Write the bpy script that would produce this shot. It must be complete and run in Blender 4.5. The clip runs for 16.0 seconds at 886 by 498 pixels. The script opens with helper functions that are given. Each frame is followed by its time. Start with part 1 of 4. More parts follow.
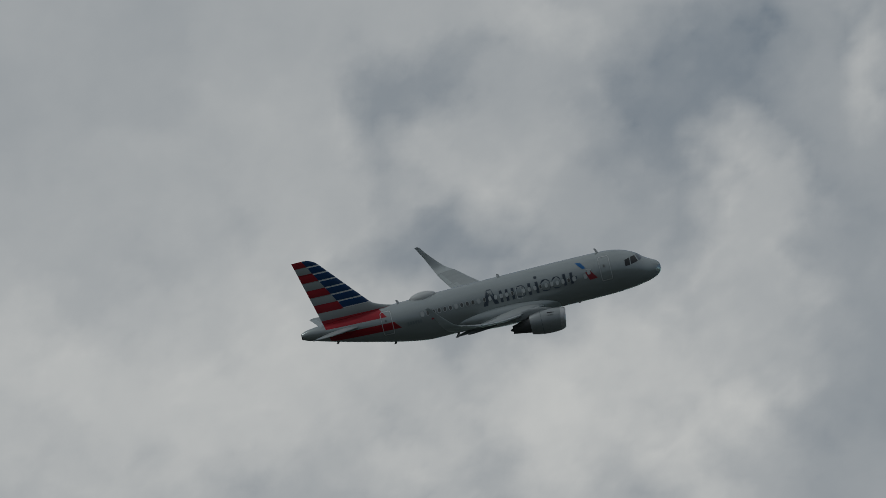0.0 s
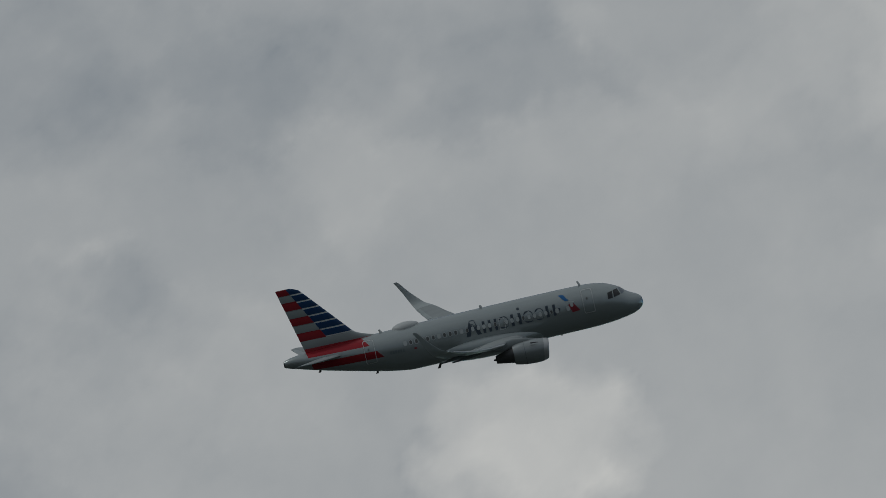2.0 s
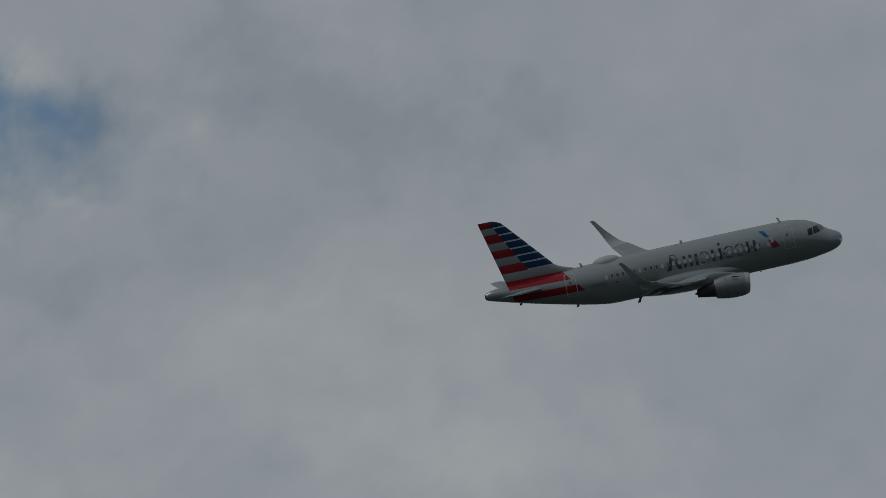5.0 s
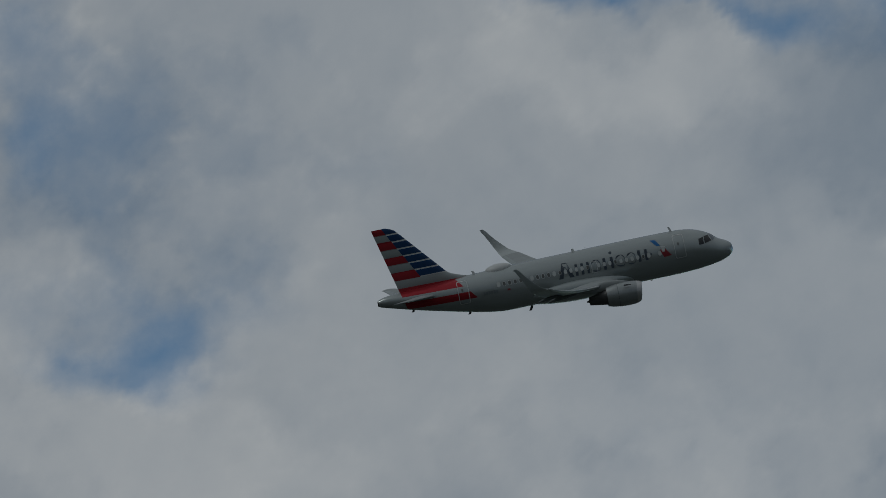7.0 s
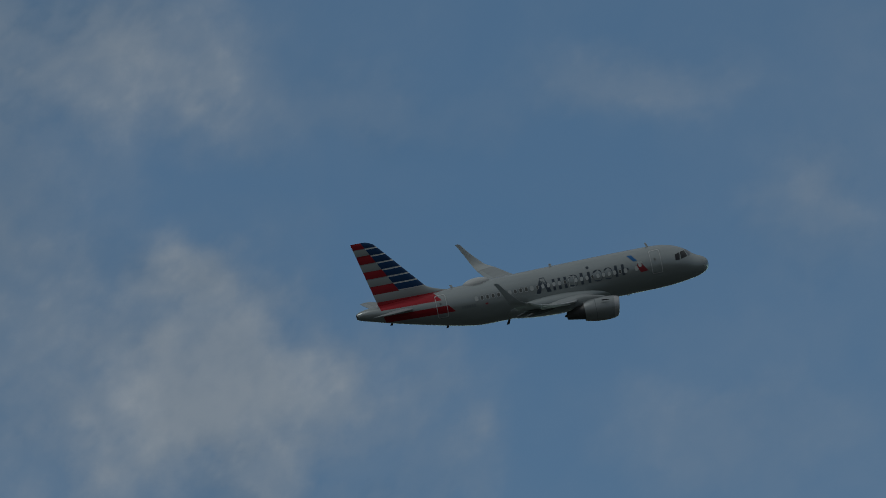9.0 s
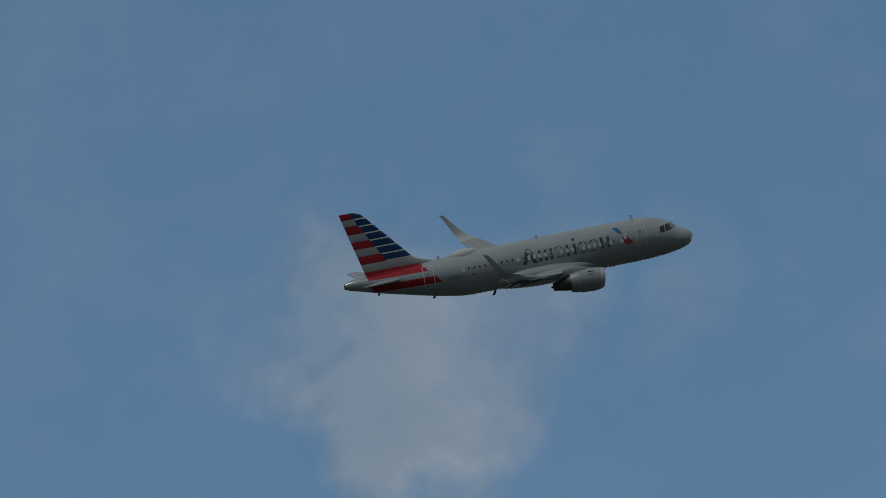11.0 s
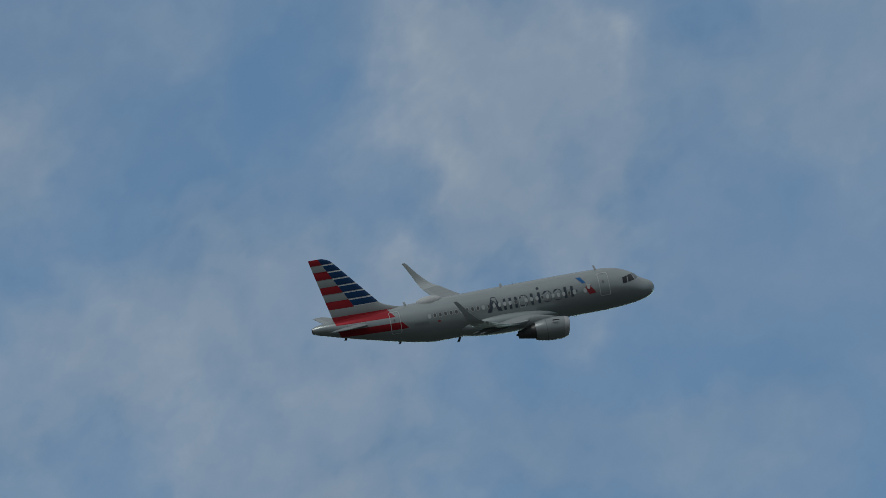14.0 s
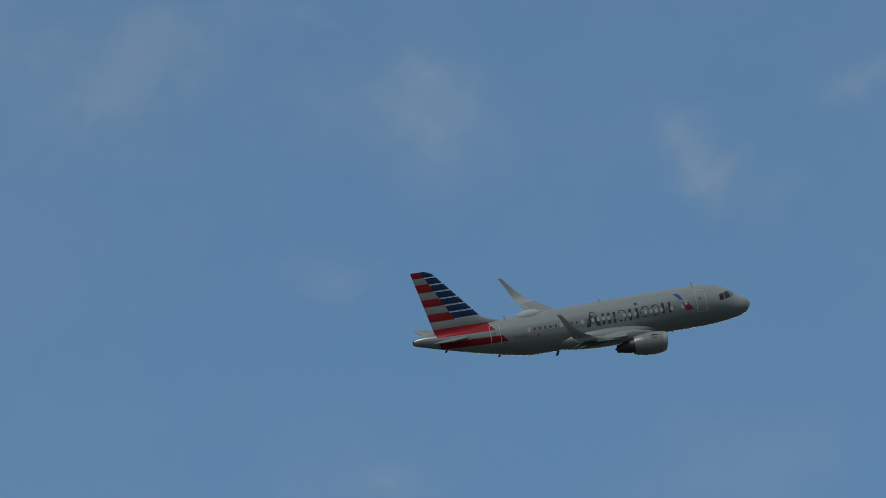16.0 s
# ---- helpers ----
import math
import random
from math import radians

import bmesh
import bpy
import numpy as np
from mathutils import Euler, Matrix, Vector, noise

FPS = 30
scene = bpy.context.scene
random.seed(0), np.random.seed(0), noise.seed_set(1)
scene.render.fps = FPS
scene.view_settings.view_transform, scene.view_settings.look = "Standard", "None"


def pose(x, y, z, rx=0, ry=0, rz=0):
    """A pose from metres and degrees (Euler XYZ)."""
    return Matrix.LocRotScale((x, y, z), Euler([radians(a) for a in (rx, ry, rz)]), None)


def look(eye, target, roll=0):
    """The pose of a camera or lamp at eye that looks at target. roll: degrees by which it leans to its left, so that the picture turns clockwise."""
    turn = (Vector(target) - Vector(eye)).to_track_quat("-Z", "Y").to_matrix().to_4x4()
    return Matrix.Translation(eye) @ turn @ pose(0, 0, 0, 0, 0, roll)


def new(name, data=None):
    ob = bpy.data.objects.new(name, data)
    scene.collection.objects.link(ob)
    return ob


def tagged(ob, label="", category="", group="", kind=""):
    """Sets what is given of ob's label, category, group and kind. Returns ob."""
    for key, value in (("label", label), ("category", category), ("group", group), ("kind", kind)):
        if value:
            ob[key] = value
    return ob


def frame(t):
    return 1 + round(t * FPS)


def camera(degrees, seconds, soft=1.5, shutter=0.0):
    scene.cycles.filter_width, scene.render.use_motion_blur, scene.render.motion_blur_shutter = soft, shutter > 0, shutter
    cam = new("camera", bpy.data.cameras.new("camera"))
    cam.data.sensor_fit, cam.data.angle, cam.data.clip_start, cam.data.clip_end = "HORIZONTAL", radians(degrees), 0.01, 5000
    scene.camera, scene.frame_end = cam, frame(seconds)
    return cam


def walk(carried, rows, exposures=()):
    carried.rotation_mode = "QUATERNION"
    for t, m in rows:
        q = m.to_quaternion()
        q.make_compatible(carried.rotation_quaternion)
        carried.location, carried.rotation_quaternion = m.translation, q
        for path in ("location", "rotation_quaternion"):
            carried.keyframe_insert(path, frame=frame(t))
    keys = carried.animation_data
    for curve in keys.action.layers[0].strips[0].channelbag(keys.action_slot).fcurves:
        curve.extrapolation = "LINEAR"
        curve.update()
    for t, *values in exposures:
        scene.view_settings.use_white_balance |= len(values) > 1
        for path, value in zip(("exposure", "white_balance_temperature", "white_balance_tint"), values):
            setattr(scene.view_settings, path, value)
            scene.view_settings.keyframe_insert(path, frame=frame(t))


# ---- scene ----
# ---- the camera: hand held on the ground, panning after the climbing aircraft ----
EYE = (0.0, 0.0, 1.6)
cam = camera(3.1, 16.0, soft=0.6)
AIM = (  # seconds, azimuth east of north, elevation
    (0.0, -0.211, 11.1776), (0.2, 0.442, 11.1793), (0.5, 1.309, 11.1535), (0.8, 2.2277, 11.1999),
    (1.0, 2.8498, 11.3338), (1.2, 3.5637, 11.4369), (1.5, 4.6346, 11.7322), (2.0, 6.4528, 12.0394),
    (2.5, 8.027, 12.2774), (3.0, 9.6804, 12.3417), (3.5, 11.3754, 12.4856), (4.0, 13.1108, 12.7223),
    (4.3, 14.0214, 12.7063), (4.4, 14.2517, 12.7519), (4.5, 14.2852, 12.7709), (4.6, 14.5099, 12.7945),
    (4.7, 14.7808, 12.8286), (5.2, 16.4939, 13.0246), (5.7, 18.2481, 13.2281), (6.2, 20.0102, 13.4312),
    (6.8, 22.0882, 13.6634), (7.0, 22.9265, 13.7215), (7.5, 24.6955, 13.9601), (8.0, 26.4716, 14.141),
    (8.5, 28.1599, 14.2706), (9.0, 29.8536, 14.4777), (9.2, 30.5957, 14.5637), (9.7, 32.3225, 14.6976),
    (10.2, 34.0537, 14.8258), (10.8, 36.137, 14.9719), (11.3, 37.878, 15.0872), (11.5, 38.6145, 15.197),
    (12.0, 40.3547, 15.3899), (12.5, 42.191, 15.4332), (13.0, 43.88, 15.5178), (13.5, 45.7146, 15.7361),
    (14.0, 47.4556, 15.9498), (14.5, 48.9843, 16.0762), (15.0, 50.647, 16.327), (15.5, 52.3991, 16.4431),
    (16.0, 54.1854, 16.5044),
)
walk(cam, [(t, pose(*EYE, 90 + el, 0, -az)) for t, az, el in AIM],
     exposures=((0, -0.04, 6000, 4), (1, -0.12, 6000, 4), (2.5, -0.18, 6000, 4), (4, -0.33, 6000, 4), (7, -0.38, 6000, 4), (8, -0.42, 6000, 4), (9.2, -0.34, 6000, 4), (11.3, 0.02, 6000, 4), (13, 0.18, 6000, 4), (16, 0.22, 6000, 4)))

# ---- sky, sun and light ----
SUN_AZ, SUN_EL = 268.0, 44.0
world = bpy.data.worlds.new("sky")
scene.world = world
world.use_nodes = True
wn, wl = world.node_tree.nodes, world.node_tree.links
wn.clear()


def node(nodes, kind, **values):
    n = nodes.new(kind)
    for key, value in values.items():
        n.inputs[key].default_value = value
    return n


w_out = wn.new("ShaderNodeOutputWorld")
w_back = node(wn, "ShaderNodeBackground", Strength=0.09)
w_sky = wn.new("ShaderNodeTexSky")
w_sky.sky_type, w_sky.sun_disc = "NISHITA", False
w_sky.sun_elevation, w_sky.sun_rotation = radians(SUN_EL), radians(SUN_AZ)
w_sky.air_density, w_sky.dust_density, w_sky.ozone_density = 0.5, 0.0, 0.3
# added, never in view: a nearly closed cloud deck overhead and behind the watcher shapes the light, dull low down,
# brighter overhead
w_co = wn.new("ShaderNodeTexCoord")
w_up = wn.new("ShaderNodeSeparateXYZ")
wl.new(w_co.outputs["Generated"], w_up.inputs[0])
w_noise = node(wn, "ShaderNodeTexNoise", Scale=5.0, Detail=6.0, Roughness=0.6)
wl.new(w_co.outputs["Generated"], w_noise.inputs["Vector"])


def w_range(value, low, high, bottom, top):
    q = node(wn, "ShaderNodeMapRange", **{"From Min": low, "From Max": high, "To Min": bottom, "To Max": top})
    wl.new(value, q.inputs["Value"])
    return q.outputs[0]


def w_calc(op, a, b):
    q = wn.new("ShaderNodeMath")
    q.operation = op
    for slot, value in zip(q.inputs, (a, b)):
        if isinstance(value, float):
            slot.default_value = value
        else:
            wl.new(value, slot)
    return q.outputs[0]


w_high = w_range(w_up.outputs[2], math.sin(radians(21)), math.sin(radians(38)), 0.0, 1.0)
w_south = w_range(w_calc("ADD", w_calc("MULTIPLY", w_up.outputs[0], 0.45), w_calc("MULTIPLY", w_up.outputs[1], 0.89)), 0.45, 0.15, 0.0, 1.0)
w_amount = w_calc("MULTIPLY", w_calc("MAXIMUM", w_high, w_south), w_range(w_noise.outputs["Fac"], 0.3, 0.52, 0.6, 1.0))
w_tone = wn.new("ShaderNodeMix")
w_tone.data_type = "RGBA"
w_tone.inputs[6].default_value, w_tone.inputs[7].default_value = (1.35, 1.43, 1.55, 1), (3.9, 3.92, 3.95, 1)
wl.new(w_range(w_up.outputs[2], math.sin(radians(6)), math.sin(radians(60)), 0.0, 1.0), w_tone.inputs[0])
w_deck = wn.new("ShaderNodeMix")
w_deck.data_type = "RGBA"
wl.new(w_amount, w_deck.inputs[0])
# a plain multiplier tints the sky's blue a touch towards cyan
w_tint = wn.new("ShaderNodeMix")
w_tint.data_type, w_tint.blend_type = "RGBA", "MULTIPLY"
w_tint.inputs[0].default_value, w_tint.inputs[7].default_value = 1.0, (0.94, 1.04, 0.96, 1)
wl.new(w_sky.outputs[0], w_tint.inputs[6])
wl.new(w_tint.outputs[2], w_deck.inputs[6])
wl.new(w_tone.outputs[2], w_deck.inputs[7])
wl.new(w_deck.outputs[2], w_back.inputs["Color"])
wl.new(w_back.outputs[0], w_out.inputs["Surface"])

sun = new("sun", bpy.data.lights.new("sun", "SUN"))
sun.data.energy, sun.data.angle, sun.data.color = 0.6, radians(20), (1.0, 0.94, 0.86)
sun.matrix_world = look(
    (900 * math.sin(radians(SUN_AZ)) * math.cos(radians(SUN_EL)), 900 * math.cos(radians(SUN_AZ)) * math.cos(radians(SUN_EL)),
     900 * math.sin(radians(SUN_EL))), (0, 0, 0))

# ---- materials ----


def material(name, roughness=0.5, metallic=0.0):
    m = bpy.data.materials.new(name)
    m.use_nodes = True
    n, k = m.node_tree.nodes, m.node_tree.links
    b = n["Principled BSDF"]
    b.inputs["Roughness"].default_value, b.inputs["Metallic"].default_value = roughness, metallic
    return m, n, k, b


def rgb(n, colour):
    c = n.new("ShaderNodeRGB")
    c.outputs[0].default_value = (*colour, 1)
    return c.outputs[0]


def calc(n, k, op, a, b=0.0, c=None):
    q = n.new("ShaderNodeMath")
    q.operation = op
    for i, v in enumerate((a, b) if c is None else (a, b, c)):
        if isinstance(v, (int, float)):
            q.inputs[i].default_value = v
        else:
            k.new(v, q.inputs[i])
    return q.outputs[0]


def blend(n, k, f, a, b):
    q = n.new("ShaderNodeMix")
    q.data_type = "RGBA"
    for i, v in ((0, f), (6, a), (7, b)):
        if isinstance(v, (int, float)):
            q.inputs[i].default_value = v
        elif isinstance(v, tuple):
            q.inputs[i].default_value = (*v, 1)
        else:
            k.new(v, q.inputs[i])
    return q.outputs[2]


def mottle(n, k, scale, detail=4.0, stretch=(1, 1, 1)):
    t = n.new("ShaderNodeTexCoord")
    g = n.new("ShaderNodeMapping")
    g.inputs["Scale"].default_value = stretch
    k.new(t.outputs["Object"], g.inputs["Vector"])
    q = node(n, "ShaderNodeTexNoise", Scale=scale, Detail=detail, Roughness=0.6)
    k.new(g.outputs[0], q.inputs["Vector"])
    return q.outputs["Fac"]


def worn(n, k, b, colour, amount=0.12, streak=(0.25, 2.0, 1.0)):
    """Paint with faint stains along the airflow and fine dirt."""
    f = calc(n, k, "SUBTRACT", mottle(n, k, 0.9, 5, streak), 0.5)
    g = calc(n, k, "SUBTRACT", mottle(n, k, 7.0, 3), 0.5)
    v = calc(n, k, "ADD", calc(n, k, "MULTIPLY_ADD", f, amount * 2, 1.0), calc(n, k, "MULTIPLY", g, amount))
    h = n.new("ShaderNodeHueSaturation")
    k.new(v, h.inputs["Value"])
    if isinstance(colour, tuple):
        h.inputs["Color"].default_value = (*colour, 1)
    else:
        k.new(colour, h.inputs["Color"])
    k.new(h.outputs[0], b.inputs["Base Color"])
    u = n.new("ShaderNodeBump")
    u.inputs["Strength"].default_value, u.inputs["Distance"].default_value = 0.15, 0.01
    k.new(mottle(n, k, 2.2, 2), u.inputs["Height"])
    k.new(u.outputs[0], b.inputs["Normal"])


SILVER, RED, BLUE, WHITE = (0.348, 0.378, 0.38), (0.34, 0.02, 0.03), (0.014, 0.055, 0.155), (0.74, 0.75, 0.75)


def plain(name, colour, roughness=0.45, metallic=0.0, amount=0.1, gloss=0.3):
    m, n, k, b = material(name, roughness, metallic)
    b.inputs["Specular IOR Level"].default_value = gloss
    worn(n, k, b, colour, amount)
    return m


def livery(name, bands, front, fly=False):
    """Silver paint with flat red bands between two heights, cut off by a slanting front edge; on the fin also blue ones."""
    m, n, k, b = material(name, 0.32 if fly else 0.27, 0.0 if fly else 0.46)
    b.inputs["Specular IOR Level"].default_value = 0.4
    t = n.new("ShaderNodeTexCoord")
    s = n.new("ShaderNodeSeparateXYZ")
    k.new(t.outputs["Object"], s.inputs[0])
    aft, z = calc(n, k, "SUBTRACT", NOSE, s.outputs[0]), s.outputs[2]
    colour = rgb(n, SILVER)
    for low, high, start in bands:
        f = calc(n, k, "MULTIPLY", calc(n, k, "GREATER_THAN", z, low), calc(n, k, "LESS_THAN", z, high))
        if start is not None:
            edge = calc(n, k, "MULTIPLY_ADD", z, 0.85, start)
            f = calc(n, k, "MULTIPLY", f, calc(n, k, "MULTIPLY", calc(n, k, "GREATER_THAN", aft, edge), calc(n, k, "LESS_THAN", aft, calc(n, k, "MULTIPLY_ADD", z, 0.2549, 31.2))))
        colour = blend(n, k, f, colour, RED)
    if fly:
        blue = rgb(n, BLUE)
        for i in range(7):
            line = 2.75 + 0.738 * i
            f = calc(n, k, "LESS_THAN", calc(n, k, "ABSOLUTE", calc(n, k, "SUBTRACT", z, line)), 0.065)
            blue = blend(n, k, f, blue, WHITE)
        f = calc(n, k, "MULTIPLY", calc(n, k, "GREATER_THAN", z, 2.72), calc(n, k, "LESS_THAN", aft, calc(n, k, "MULTIPLY_ADD", z, 0.553, 27.92)))
        colour = blend(n, k, f, colour, blue)
        # every stripe of the fin is shaded off towards its lower edge, like folded cloth
        fold = calc(n, k, "FRACT", calc(n, k, "MULTIPLY", calc(n, k, "SUBTRACT", z, 2.7), 1.34))
        high = calc(n, k, "GREATER_THAN", z, 1.95)
        tone = calc(n, k, "MULTIPLY_ADD", fold, 0.42, -0.26)
        h = n.new("ShaderNodeHueSaturation")
        k.new(calc(n, k, "MULTIPLY_ADD", tone, high, 1.0), h.inputs["Value"])
        k.new(colour, h.inputs["Color"])
        colour = h.outputs[0]
    worn(n, k, b, colour, 0.12)
    return m


NOSE = 15.0  # the aircraft's origin lies this far behind the tip of its nose
M_BODY = livery("silver_paint_with_red_bands", ((1.19, 1.95, 24.69), (-0.04, 0.64, 24.62)), True)
M_FIN = livery("striped_fin_paint", ((1.19, 1.95, None), (2.72, 3.51, None), (4.27, 4.99, None), (5.76, 6.56, None), (7.23, 8.2, None)), False, True)
M_SILVER = plain("silver_paint", SILVER, 0.28, 0.5, 0.1, 0.4)
M_WING = plain("grey_wing_paint", (0.3, 0.322, 0.328), 0.55, 0.0, 0.16, 0.15)
M_COWL = plain("silver_cowling_paint", (0.32, 0.34, 0.345), 0.32, 0.5, 0.3)
M_BLADE = plain("pale_grey_wingtip_paint", (0.4, 0.43, 0.435), 0.45, 0.0, 0.12)
M_LIP = plain("bare_polished_metal", (0.5, 0.5, 0.5), 0.4, 0.7)
M_SLAT = plain("pale_slat_paint", (0.46, 0.48, 0.48), 0.42, 0.2, 0.12)
M_HOT = plain("dark_heat_stained_metal", (0.1, 0.1, 0.1), 0.45, 0.6, 0.3)
M_DARK = plain("black_rubber_and_shadow_gap", (0.02, 0.02, 0.022), 0.6)
M_GLASS = plain("dark_flight_deck_glass", (0.015, 0.017, 0.02), 0.08, 0.0, 0.1, 0.5)
# the sky's reflection is put into this pane's blue-grey base colour
M_SCREEN = plain("windscreen_glass_with_painted_reflection", (0.12, 0.14, 0.17), 0.12, 0.0, 0.1, 0.6)
M_PANE = plain("dark_cabin_glass", (0.11, 0.112, 0.108), 0.25, 0.0, 0.1, 0.5)
M_SHADE = plain("pale_cabin_window_blind", (0.5, 0.52, 0.52), 0.5)
M_WHITE = plain("white_paint", WHITE, 0.45)
M_TRIM = plain("window_surround_paint", (0.41, 0.43, 0.43), 0.45)
M_CRIMSON = plain("deep_red_paint", (0.23, 0.025, 0.035), 0.4)
M_REG = plain("weathered_grey_lettering_paint", (0.13, 0.15, 0.16), 0.5)
# grey taken darker than the wing: underwing shade is put into the colour
M_FAIRING = plain("dark_grey_fairing_paint_with_shade", (0.15, 0.165, 0.17), 0.6, 0.0, 0.2, 0.15)
M_DOME = plain("dull_white_dome_paint", (0.52, 0.53, 0.53), 0.5)
M_SKYBLUE = plain("bright_blue_paint", (0.02, 0.125, 0.34), 0.4)
M_SLATE = plain("slate_grey_paint", (0.05, 0.065, 0.085), 0.45)
M_LAMP = plain("clear_lamp_glass", (0.7, 0.7, 0.68), 0.1)

# ---- large structure: the ground and the clouds ----


def mesh_object(name, bm, mat, parent=None, smooth=True):
    me = bpy.data.meshes.new(name)
    for f in bm.faces:
        f.smooth = smooth
    bm.to_mesh(me)
    bm.free()
    for m in mat if isinstance(mat, (list, tuple)) else (mat,):
        me.materials.append(m)
    ob = new(name, me)
    ob.parent = parent
    return ob


def build_ground():
    m, n, k, b = material("grass_and_scrub", 0.9)
    far = mottle(n, k, 0.02, 5)
    near = mottle(n, k, 1.5, 5)
    c = blend(n, k, far, (0.034, 0.042, 0.036), (0.062, 0.066, 0.058))
    k.new(blend(n, k, near, c, (0.045, 0.052, 0.044)), b.inputs["Base Color"])
    bm = bmesh.new()
    bmesh.ops.create_grid(bm, x_segments=40, y_segments=40, size=4500)
    tagged(mesh_object("ground", bm, m), "open dull green grassland far below the aircraft", "ground", kind="structure")


build_ground()

def lattice(x, y, seed):
    """Smooth random values between -1 and 1 over a plane."""
    table = np.random.RandomState(seed).uniform(-1, 1, (256, 256))
    i, j = np.floor(x).astype(int), np.floor(y).astype(int)
    fx, fy = x - i, y - j
    fx, fy = fx * fx * (3 - 2 * fx), fy * fy * (3 - 2 * fy)
    a, b = table[i % 256, j % 256], table[(i + 1) % 256, j % 256]
    c, d = table[i % 256, (j + 1) % 256], table[(i + 1) % 256, (j + 1) % 256]
    return (a * (1 - fx) + b * fx) * (1 - fy) + (c * (1 - fx) + d * fx) * fy


def billow(x, y, seed, octaves=4):
    return sum(lattice(x * 2 ** o + 17 * o, y * 2 ** o + 31 * o, seed + o) * 0.55 ** o for o in range(octaves))


def ease(x):
    x = np.clip(x, 0, 1)
    return x * x * (3 - 2 * x)


CLOUD_FAR = 4200.0


def build_clouds():
    # a grid over the sky, finest along the belt that the aircraft crosses
    us = np.arange(-6.0, 61.0, 0.026)
    ws = np.concatenate((np.arange(-4.5, -1.2, 0.1), np.arange(-1.2, 1.2, 0.023), np.arange(1.2, 4.5, 0.1)))
    belt = np.interp(us, [az for _, az, _ in AIM], [el for _, _, el in AIM])
    u, w = np.meshgrid(us, ws)
    v = w + belt
    # ragged outlines: the sky is warped before the clouds are laid on it
    wu = u + 0.085 * billow(u * 2.9, v * 3.3, 11, 5)
    wv = v + 0.07 * billow(u * 2.9 + 40, v * 3.3, 23, 5)
    tatter = 0.22 * billow(u * 2.6, v * 3.1, 37, 6)
    broken = billow(wu * 1.9 + 13, wv * 2.3, 53, 6)
    # the plain deck before its single clouds: tone and cover by azimuth
    tones = np.interp(u, (-0.2, 1.3, 2.8, 4.6, 6.5, 8.0, 9.7, 11.4, 13.1, 14.8, 22.1, 23.6, 25.8, 28.2, 29.9, 38.6, 42.2, 47.5, 54.2),
                      (0.49, 0.35, 0.3, 0.39, 0.49, 0.55, 0.54, 0.47, 0.41, 0.42, 0.43, 0.33, 0.11, 0.02, 0.1, 0.08, 0.11, 0.1, 0.11))
    covers = np.interp(u, (9, 12, 25, 26.5, 28, 30, 33, 37, 40, 42, 46, 49, 51, 55), (1, 0.97, 0.96, 0.88, 0.5, 0.1, 0.25, 0.08, 0.1, 0.34, 0.36, 0.3, 0.1, 0.04))
    tones = tones + 0.05 * billow(u * 0.6, v * 0.9, 5, 5)
    covers = covers + 0.35 * covers * (1 - covers) * billow(u * 0.8, v * 1.0, 71, 5)
    soft, firm = 1.0, 0.55

    def lay(field, az, el, wide, high, tilt, value, edge):
        """Draw a field towards a value inside one ragged, tilted oval of the sky (degrees)."""
        i, j = np.searchsorted(us, (az - 1.6 * (wide + high) - 0.4, az + 1.6 * (wide + high) + 0.4))
        c, s = math.cos(radians(tilt)), math.sin(radians(tilt))
        x, y = wu[:, i:j] - az, wv[:, i:j] - el
        r = np.hypot((x * c + y * s) / wide, (y * c - x * s) / high) / 1.42
        m = ease((1 + tatter[:, i:j] - r) / edge) * np.clip(1 + 0.4 * broken[:, i:j], 0.3, 1.05)
        field[:, i:j] += 0.97 * m * (value - field[:, i:j])

    def tone(az, el, wide, high, tilt, value, edge=soft):
        lay(tones, az, el, wide, high, tilt, value, edge)

    def cover(az, el, wide, high, tilt, value, edge=soft):
        lay(covers, az, el, wide, high, tilt, value, edge)

    # the closed deck in the north
    tone(-0.78, 11.26, 0.53, 0.59, 0, 0.61)
    tone(-1.59, 11.81, 0.77, 0.32, 0, 0.43)
    tone(-1.08, 10.67, 1.32, 0.47, 0, 0.78)
    tone(0.71, 11.71, 0.41, 0.59, 0, 0.07)
    tone(-0.18, 11.83, 0.30, 0.14, 0, 0.12)
    tone(-0.40, 11.63, 0.13, 0.24, 0, 0.15)
    tone(-0.14, 11.26, 0.34, 0.15, 5, 0.11)
    tone(-0.06, 10.78, 0.22, 0.30, -10, 0.28)
    tone(-0.08, 11.52, 0.26, 0.19, 10, 0.61)
    tone(0.08, 11.99, 0.26, 0.09, 0, 0.66)
    tone(-0.14, 11.23, 0.41, 0.16, 5, 0.08)
    tone(0.91, 11.22, 0.22, 0.36, 0, 0.68)
    tone(0.46, 10.61, 0.85, 0.38, 0, 0.94)
    tone(1.19, 11.18, 0.15, 0.34, 0, 0.25)
    tone(1.19, 10.55, 0.20, 0.28, 0, 0.29)
    tone(1.31, 11.85, 0.11, 0.18, 0, 0.71)
    tone(2.35, 10.92, 0.77, 0.65, 0, 0.26)
    tone(1.46, 10.84, 0.45, 0.28, 0, 0.25)
    tone(-0.05, 11.00, 0.22, 0.18, 0, 0.21)
    tone(0.94, 11.20, 0.22, 0.34, 0, 0.58)
    tone(1.85, 11.81, 0.23, 0.25, -15, 0.83, firm)
    tone(1.79, 11.65, 0.08, 0.05, 20, 0.35)
    tone(2.35, 11.79, 0.34, 0.19, 0, 0.46)
    tone(2.75, 11.77, 0.20, 0.22, 0, 0.54)
    tone(2.08, 10.92, 1.14, 0.47, 0, 0.25)
    tone(3.55, 11.55, 0.77, 0.19, 18, 0.52)
    tone(4.09, 11.95, 0.47, 0.22, 0, 0.40)
